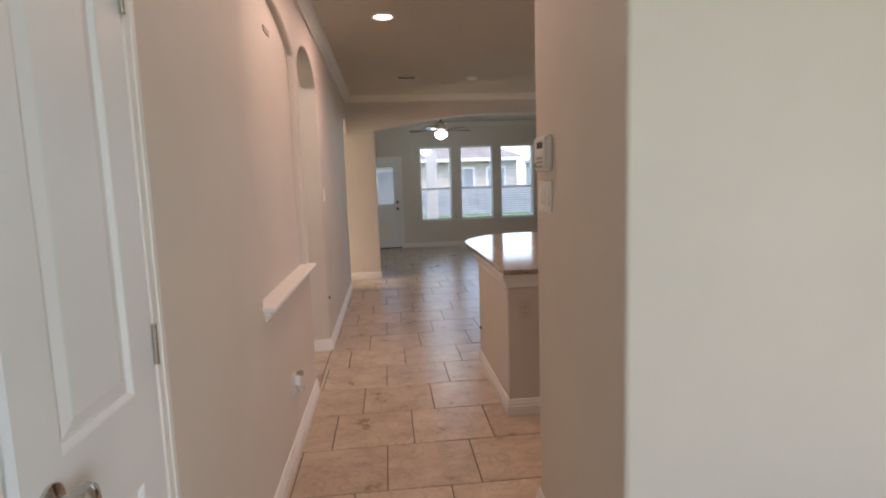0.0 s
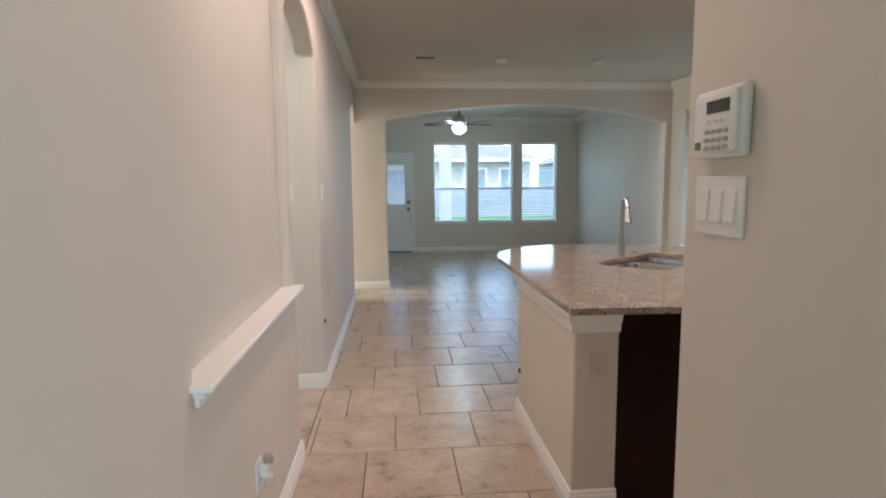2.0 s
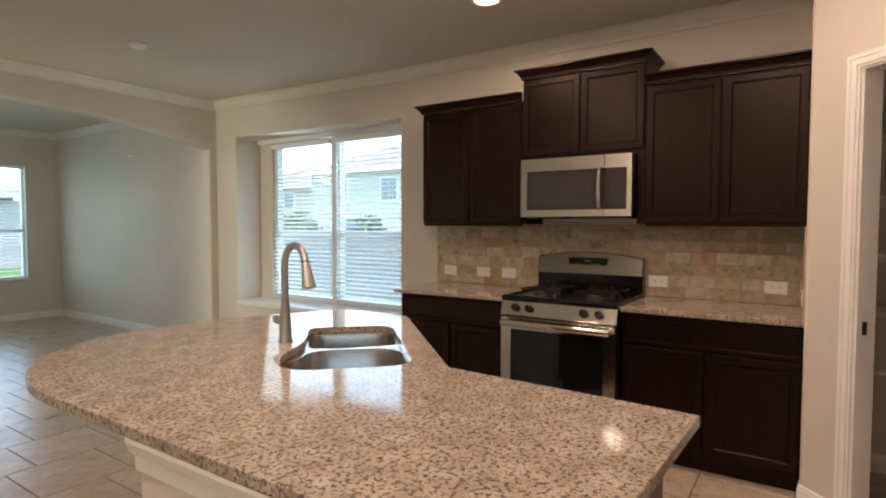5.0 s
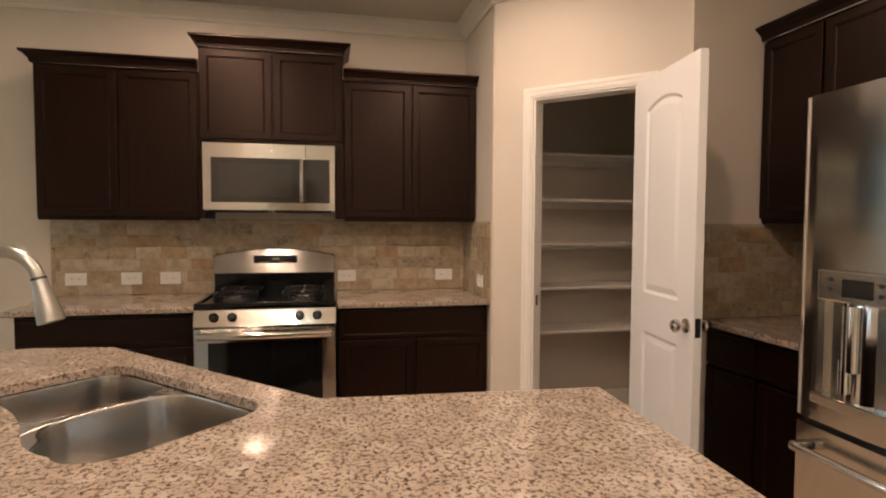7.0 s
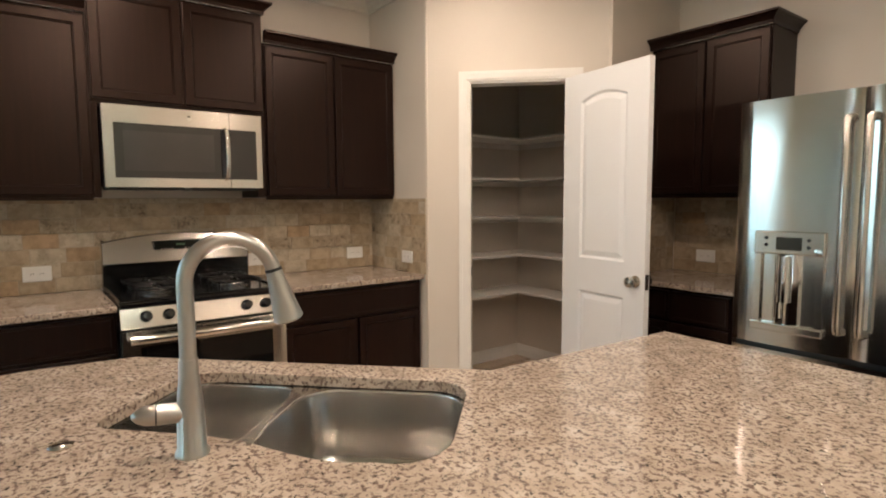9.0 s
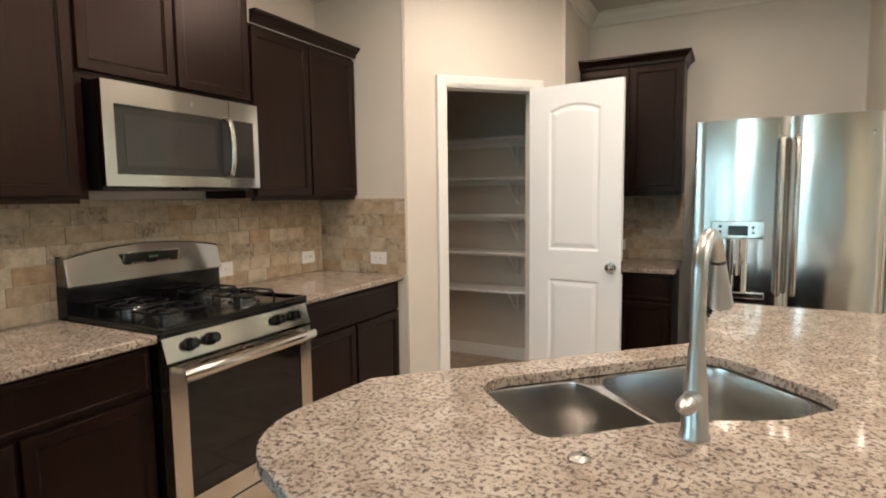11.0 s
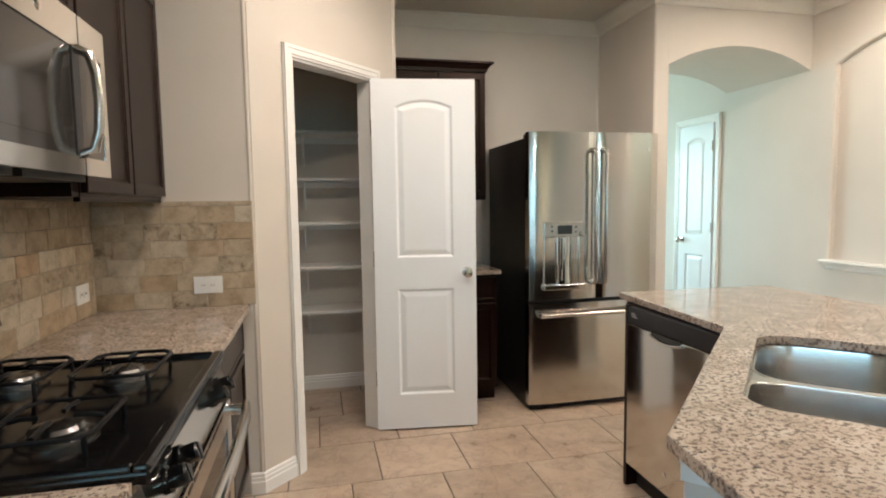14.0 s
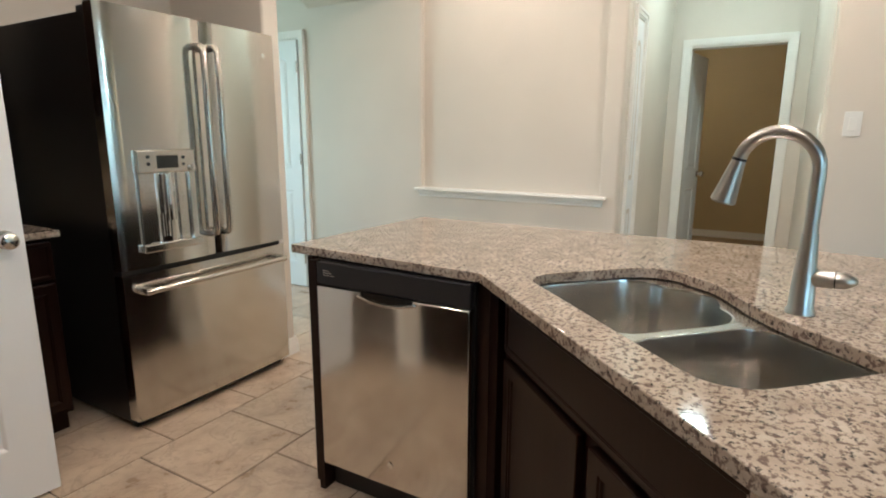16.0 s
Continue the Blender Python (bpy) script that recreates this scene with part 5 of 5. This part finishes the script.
nv = thing("niche_plate", pose(W_ - 0.04, 3.6, 2.255, 0, 0, 90), "small taupe cover plate high in the niche", "cover plate")
part("cover", soft_box(-0.066, -0.006, -0.016, 0.066, 0, 0.016, 0.002), BEIGEPL, nv)
pl = thing("wall_bracket", pose(4.09, 10.87, 2.29, 0, 0, -90), "small white wall bracket high on the living room wall", "bracket")
part("plug", soft_box(-0.05, -0.02, -0.012, 0.05, 0, 0.012, 0.003), PLASTIC, pl)

for cx, cy in CANS:
    c = thing("recessed_light", pose(cx, cy, CEIL), "lit round recessed ceiling light with a white rim", "recessed light", "recessed ceiling lights")
    part("trim_ring", lathe([(0.095, 0), (0.095, -0.004), (0.08, -0.009), (0.072, -0.002), (0.072, 0)], 28), TRIM, c, smooth=True)
    part("lens", lathe([(0.07, -0.001), (0.07, -0.004), (0.001, -0.0045)], 28), LENS, c, "glowing frosted lens")
av = thing("air_vent", pose(0.615, 7.64, CEIL), "white ceiling air vent with slats", "air vent")
part("frame", boxes((-0.12, -0.06, -0.008, 0.12, -0.045, 0), (-0.12, 0.045, -0.008, 0.12, 0.06, 0), (-0.12, -0.045, -0.008, -0.105, 0.045, 0), (0.105, -0.045, -0.008, 0.12, 0.045, 0)), TRIM, av)
part("backing", boxes((-0.105, -0.045, -0.002, 0.105, 0.045, 0)), GREYPLASTIC, av)
for i in range(6):
    part("slat", at(boxes((-0.105, -0.007, -0.0006, 0.105, 0.007, 0.0006)), 0, -0.038 + i * 0.0152, -0.006, 35), BEIGEPL, av)
for sx in (1.45, 2.54):
    s = thing("smoke_detector", pose(sx, 7.7, CEIL), "round white ceiling smoke detector", "smoke detector")
    part("housing", lathe([(0.07, 0), (0.07, -0.012), (0.05, -0.03), (0.001, -0.032)], 24), PLASTIC, s, smooth=True)

# ceiling fan with a lit bowl
fan = thing("ceiling_fan", pose(1.37, 11.0, CEIL), "dark ceiling fan at rest with a lit frosted glass bowl", "ceiling fan")
part("canopy", lathe([(0.075, 0), (0.07, -0.03), (0.03, -0.06), (0.018, -0.065)], 24), BRONZE, fan, smooth=True)
part("downrod", tube([(0, 0, -0.06), (0, 0, -0.2)], 0.014, 12), BRONZE, fan, smooth=True)
part("motor", lathe([(0.02, -0.19), (0.09, -0.215), (0.12, -0.25), (0.12, -0.31), (0.09, -0.345), (0.07, -0.37), (0.07, -0.39)], 28), NICKEL, fan, smooth=True)
part("light_bowl", lathe([(0.1, -0.385), (0.118, -0.405), (0.122, -0.43), (0.095, -0.475), (0.05, -0.505), (0.001, -0.52)], 28), BOWL, fan, "lit frosted glass bowl", smooth=True)
for i in range(5):
    a = 20 + 72 * i
    bl = prism(bmesh.new(), [(0.17, -0.05), (0.55, -0.068), (0.6, -0.055), (0.61, 0), (0.6, 0.055), (0.55, 0.068), (0.17, 0.05)], -0.004, 0.004)
    bl.transform(pose(0, 0, -0.345, 0, 0, a) @ pose(0, 0, 0, 11))
    part("blade", bl, BLADE, fan, bevel=0.002)
    part("blade_arm", at(boxes((0.1, -0.02, -0.006, 0.2, 0.02, 0.0)), 0, 0, -0.35, 0, 0, a), BRONZE, fan)
lamp("fan_lamp", "POINT", 10, (0.74, 1.0, 0.92), pose(1.37, 11.0, CEIL - 0.45)).data.shadow_soft_size = 0.15
bl_ = thing("bedroom_ceiling_light", pose(-3.6, 4.6, CEIL), "round frosted bedroom ceiling light", "ceiling light")
part("bowl", lathe([(0.16, 0), (0.15, -0.012), (0.001, -0.02)], 24), BOWL, bl_, smooth=True)
# glowing disc added at the vestibule fill, not a known fixture
vl_ = thing("passage_fill_disc", pose(-1.1, 4.86, CEIL), "added round frosted disc at the passage fill light", "ceiling light")
part("bowl", lathe([(0.13, 0), (0.12, -0.012), (0.001, -0.02)], 24), BOWL, vl_, smooth=True)

# ---- outdoors ----
structure("ground", boxes((-90, -90, -0.75, 90, 90, -0.4)), GRASS, "mown green lawn round the house", "ground")
structure("patio", boxes((-1.5, 13.2, -0.42, 3.0, 15.6, -0.06)), STONE, "pale concrete patio slab", "patio")
post = thing("patio_post", pose(1.52, 15.3, -0.06), "square pale patio post", "post")
part("shaft", soft_box(-0.14, -0.14, 0, 0.14, 0.14, 2.9, 0.01), SIDING, post)


def fence_run(m, n, label):
    """A board fence: one thing with its boards and rails."""
    f = thing("fence", m, label, "fence", kind="structure")
    for z in (0.3, 1.3):
        part("rail", boxes((0, 0.02, z, n * 0.15, 0.06, z + 0.09)), FENCE, f)
    me = finish("board", boxes((0.002, 0, 0, 0.146, 0.02, 1.62)), FENCE)
    for i in range(n):
        b = new("board", me)
        b.parent = f
        b.location = (i * 0.15, 0, random.uniform(-0.012, 0.012))
    return f


fence_run(pose(-13, 31.5, -0.47), 215, "weathered grey cedar board fence behind the lawn")
fence_run(pose(10.6, 31.4, -0.4, 0, 0, -90), 215, "weathered grey cedar board fence beside the house")


def house(m, w, d, h, label, wall_mat, wins):
    """A neighbouring house: walls, hipped roof, windows."""
    o = thing("house", m, label, "house")
    part("wall", boxes((0, 0, 0, w, d, h)), wall_mat, o)
    r = bmesh.new()
    e, top = 0.5, 2.4
    vs = [r.verts.new(p) for p in ((-e, -e, h), (w + e, -e, h), (w + e, d + e, h), (-e, d + e, h), (d / 2, d / 2, h + top), (w - d / 2, d / 2, h + top))]
    for f in ((0, 1, 5, 4), (1, 2, 5), (2, 3, 4, 5), (3, 0, 4), (3, 2, 1, 0)):
        r.faces.new([vs[i] for i in f])
    part("roof", r, ROOF, o)
    part("fascia", boxes((-e, -e - 0.02, h - 0.16, w + e, -e + 0.01, h + 0.02)), TRIM, o)
    for x, z, ww, hh in wins:
        wn = part("window", boxes((x - 0.1, -0.05, z - 0.1, x + ww + 0.1, 0.0, z + hh + 0.1)), TRIM, o)
        for k in range(2):
            part("pane", boxes((x + k * ww / 2 + 0.02, -0.07, z, x + (k + 1) * ww / 2 - 0.02, -0.051, z + hh)), HOUSEGLASS, wn)
    return o


house(pose(-6.2, 34, -0.4), 14.5, 9, 3.2, "neighbouring pale house with a brown hipped roof", STONE, [(2, 1.0, 1.4, 1.6), (6, 1.0, 1.4, 1.6), (10.6, 1.0, 1.2, 1.6), (12.7, 1.0, 1.0, 1.6)])
house(pose(12.2, 38, -0.4), 12, 9, 3.2, "neighbouring cream house with a shingle roof", SIDING, [(2, 0.9, 1.2, 1.5), (6, 0.9, 1.2, 1.5)])
house(pose(26, 31, -0.4, 0, 0, -90), 14, 9, 5.2, "two-storey neighbouring cream house", SIDING, [(2, 3.3, 1.2, 1.3), (6, 3.3, 1.2, 1.3), (10, 3.3, 1.2, 1.3), (3, 0.8, 1.3, 1.5), (8, 0.8, 1.3, 1.5)])
house(pose(34, 49, -0.4, 0, 0, -90), 14, 9, 5.2, "two-storey neighbouring beige house with a pale roof", STONE, [(2, 3.3, 1.2, 1.3), (6, 3.3, 1.2, 1.3), (10.5, 3.3, 1.2, 1.3), (4, 0.8, 1.3, 1.5)])
house(pose(24, 15, -0.4, 0, 0, -90), 12, 9, 5.0, "two-storey neighbouring tan house with a brown roof", STONE, [(2, 3.2, 1.2, 1.2), (6, 3.2, 1.2, 1.2), (3, 0.8, 1.3, 1.5), (8, 0.8, 1.3, 1.5)])
for sx, sy, ss in ((17.5, 18.5, 0.9), (17.4, 22.6, 1.1)):
    sh = bmesh.new()
    for i in range(260):
        a, b, r = random.uniform(0, 6.28), random.uniform(-0.2, 1.5), ss * random.uniform(0.5, 1.0)
        c = Vector((r * math.cos(a) * math.cos(b), r * math.sin(a) * math.cos(b), 1.3 + r * math.sin(b)))
        q = [sh.verts.new(c + Vector([random.uniform(-0.13, 0.13) for _ in range(3)])) for _ in range(4)]
        sh.faces.new(q[:3]), sh.faces.new(q[1:])
    o = thing("shrub", pose(sx, sy, -0.4), "leafy green shrub beyond the fence", "shrub")
    part("crown", sh, FOLIAGE, o)
    part("trunk", tube([(0, 0, 0), (0.03, 0, 0.7), (0.0, 0.05, 1.4)], [0.05, 0.04, 0.02], 8), FENCE, o)


# ---- backsplash tiles ----
def splash(m, w, z0, z1, label, seed):
    """A field of brick-laid tiles: local x along the wall, y into it."""
    o = thing("backsplash", m, label, "backsplash", kind="structure")
    part("grout_bed", boxes((0, 0.0, z0, w, 0.008, z1)), TGROUT, o)
    rnd, tw, th, gap = random.Random(seed), 0.1524, 0.0762, 0.0022
    pool = {}
    row, z = 0, z0
    while z < z1 - 0.012:
        h = min(th, z1 - z) - gap
        x = -rnd.choice((0.0, 0.05, 0.1)) - (0.076 if row % 2 else 0)
        while x < w - 0.004:
            a, b = max(x, 0), min(x + tw, w) - gap
            if b - a > 0.012:
                key = (round(b - a, 3), round(h, 3))
                if key not in pool:
                    bm = boxes((0, -0.003, 0, key[0], 0.003, key[1]))
                    bmesh.ops.bevel(bm, geom=[e for e in bm.edges if all(v.co.y < 0 for v in e.verts)], offset=0.0014, segments=1, affect="EDGES")
                    pool[key] = finish("tile", bm, TRAV)
                t = new("tile", pool[key])
                t.parent = o
                t.location = (a, rnd.uniform(-0.0008, 0.0006), z)
            x += tw
        z += th
        row += 1
    return o


splash(EAST(E_ - 0.009, 6.1), 6.1 - 3.455, 0.915, 1.4, "travertine brick-laid backsplash behind the range", 1)
splash(pose(E_ - 0.012, 3.461, 0, 0, 0, 180), E_ - 0.012 - 3.545, 0.915, 1.392, "travertine brick-laid tiles on the return wall", 2)
splash(pose(2.7515, 2.6, 0, 0, 0, -90), 0.605, 0.915, 1.384, "travertine brick-laid tiles on the pantry side wall", 4)
splash(pose(2.745, 1.994, 0, 0, 0, 180), 0.69, 0.915, 1.39, "travertine brick-laid tiles beside the refrigerator", 3)

# ---- floor tiles ----
TP, GAP = 0.457, 0.0065
pool, rest = {}, []
for k in range(-13, 22):
    y0 = 3.47 + k * TP
    phase = 0.39 + k * TP / 3
    i0 = math.floor((-0.3 - phase) / TP)
    for i in range(i0, i0 + 13):
        x0 = phase + i * TP
        a, b = max(x0, W_ + 0.001), min(x0 + TP, 4.22)
        c, d = max(y0, -2.3), min(y0 + TP, 13.0)
        if b - a < 0.03 or d - c < 0.03:
            continue
        if -0.3 < c and d < 9.1:
            key = (round(b - a - GAP, 3), round(d - c - GAP, 3))
            if key not in pool:
                bm = boxes((0, 0, -0.006, key[0], key[1], 0))
                bmesh.ops.bevel(bm, geom=[e for e in bm.edges if all(v.co.z > -0.001 for v in e.verts)], offset=0.0025, segments=1, affect="EDGES")
                pool[key] = finish("tile", bm, TILE)
            t = new("tile", pool[key])
            t.parent = floor
            t.location = (a + GAP / 2, c + GAP / 2, random.uniform(-0.0006, 0.0))
        else:
            rest.append((a + GAP / 2, c + GAP / 2, -0.006, b - GAP / 2, d - GAP / 2, -0.0003))
for y in range(-5, 29):
    for x in range(1, 8):
        y0, x0 = y * TP, W_ - x * TP
        if 4.36 - TP < y0 < 5.37 and x0 > -2.0 or 8.345 - TP < y0 < 9.05 and x0 > -3.3:
            rest.append((x0 + GAP / 2, y0 + GAP / 2, -0.006, x0 + TP - GAP / 2, y0 + TP - GAP / 2, -0.0003))
        elif y0 > 9.0 and x0 > -1.4 and y0 < 12.9:
            rest.append((x0 + GAP / 2, y0 + GAP / 2, -0.006, x0 + TP - GAP / 2, y0 + TP - GAP / 2, -0.0003))
tagged(part("tile_field", boxes(*rest), TILE, floor), "beige porcelain floor tiles in the far rooms", "", "", "stuff")
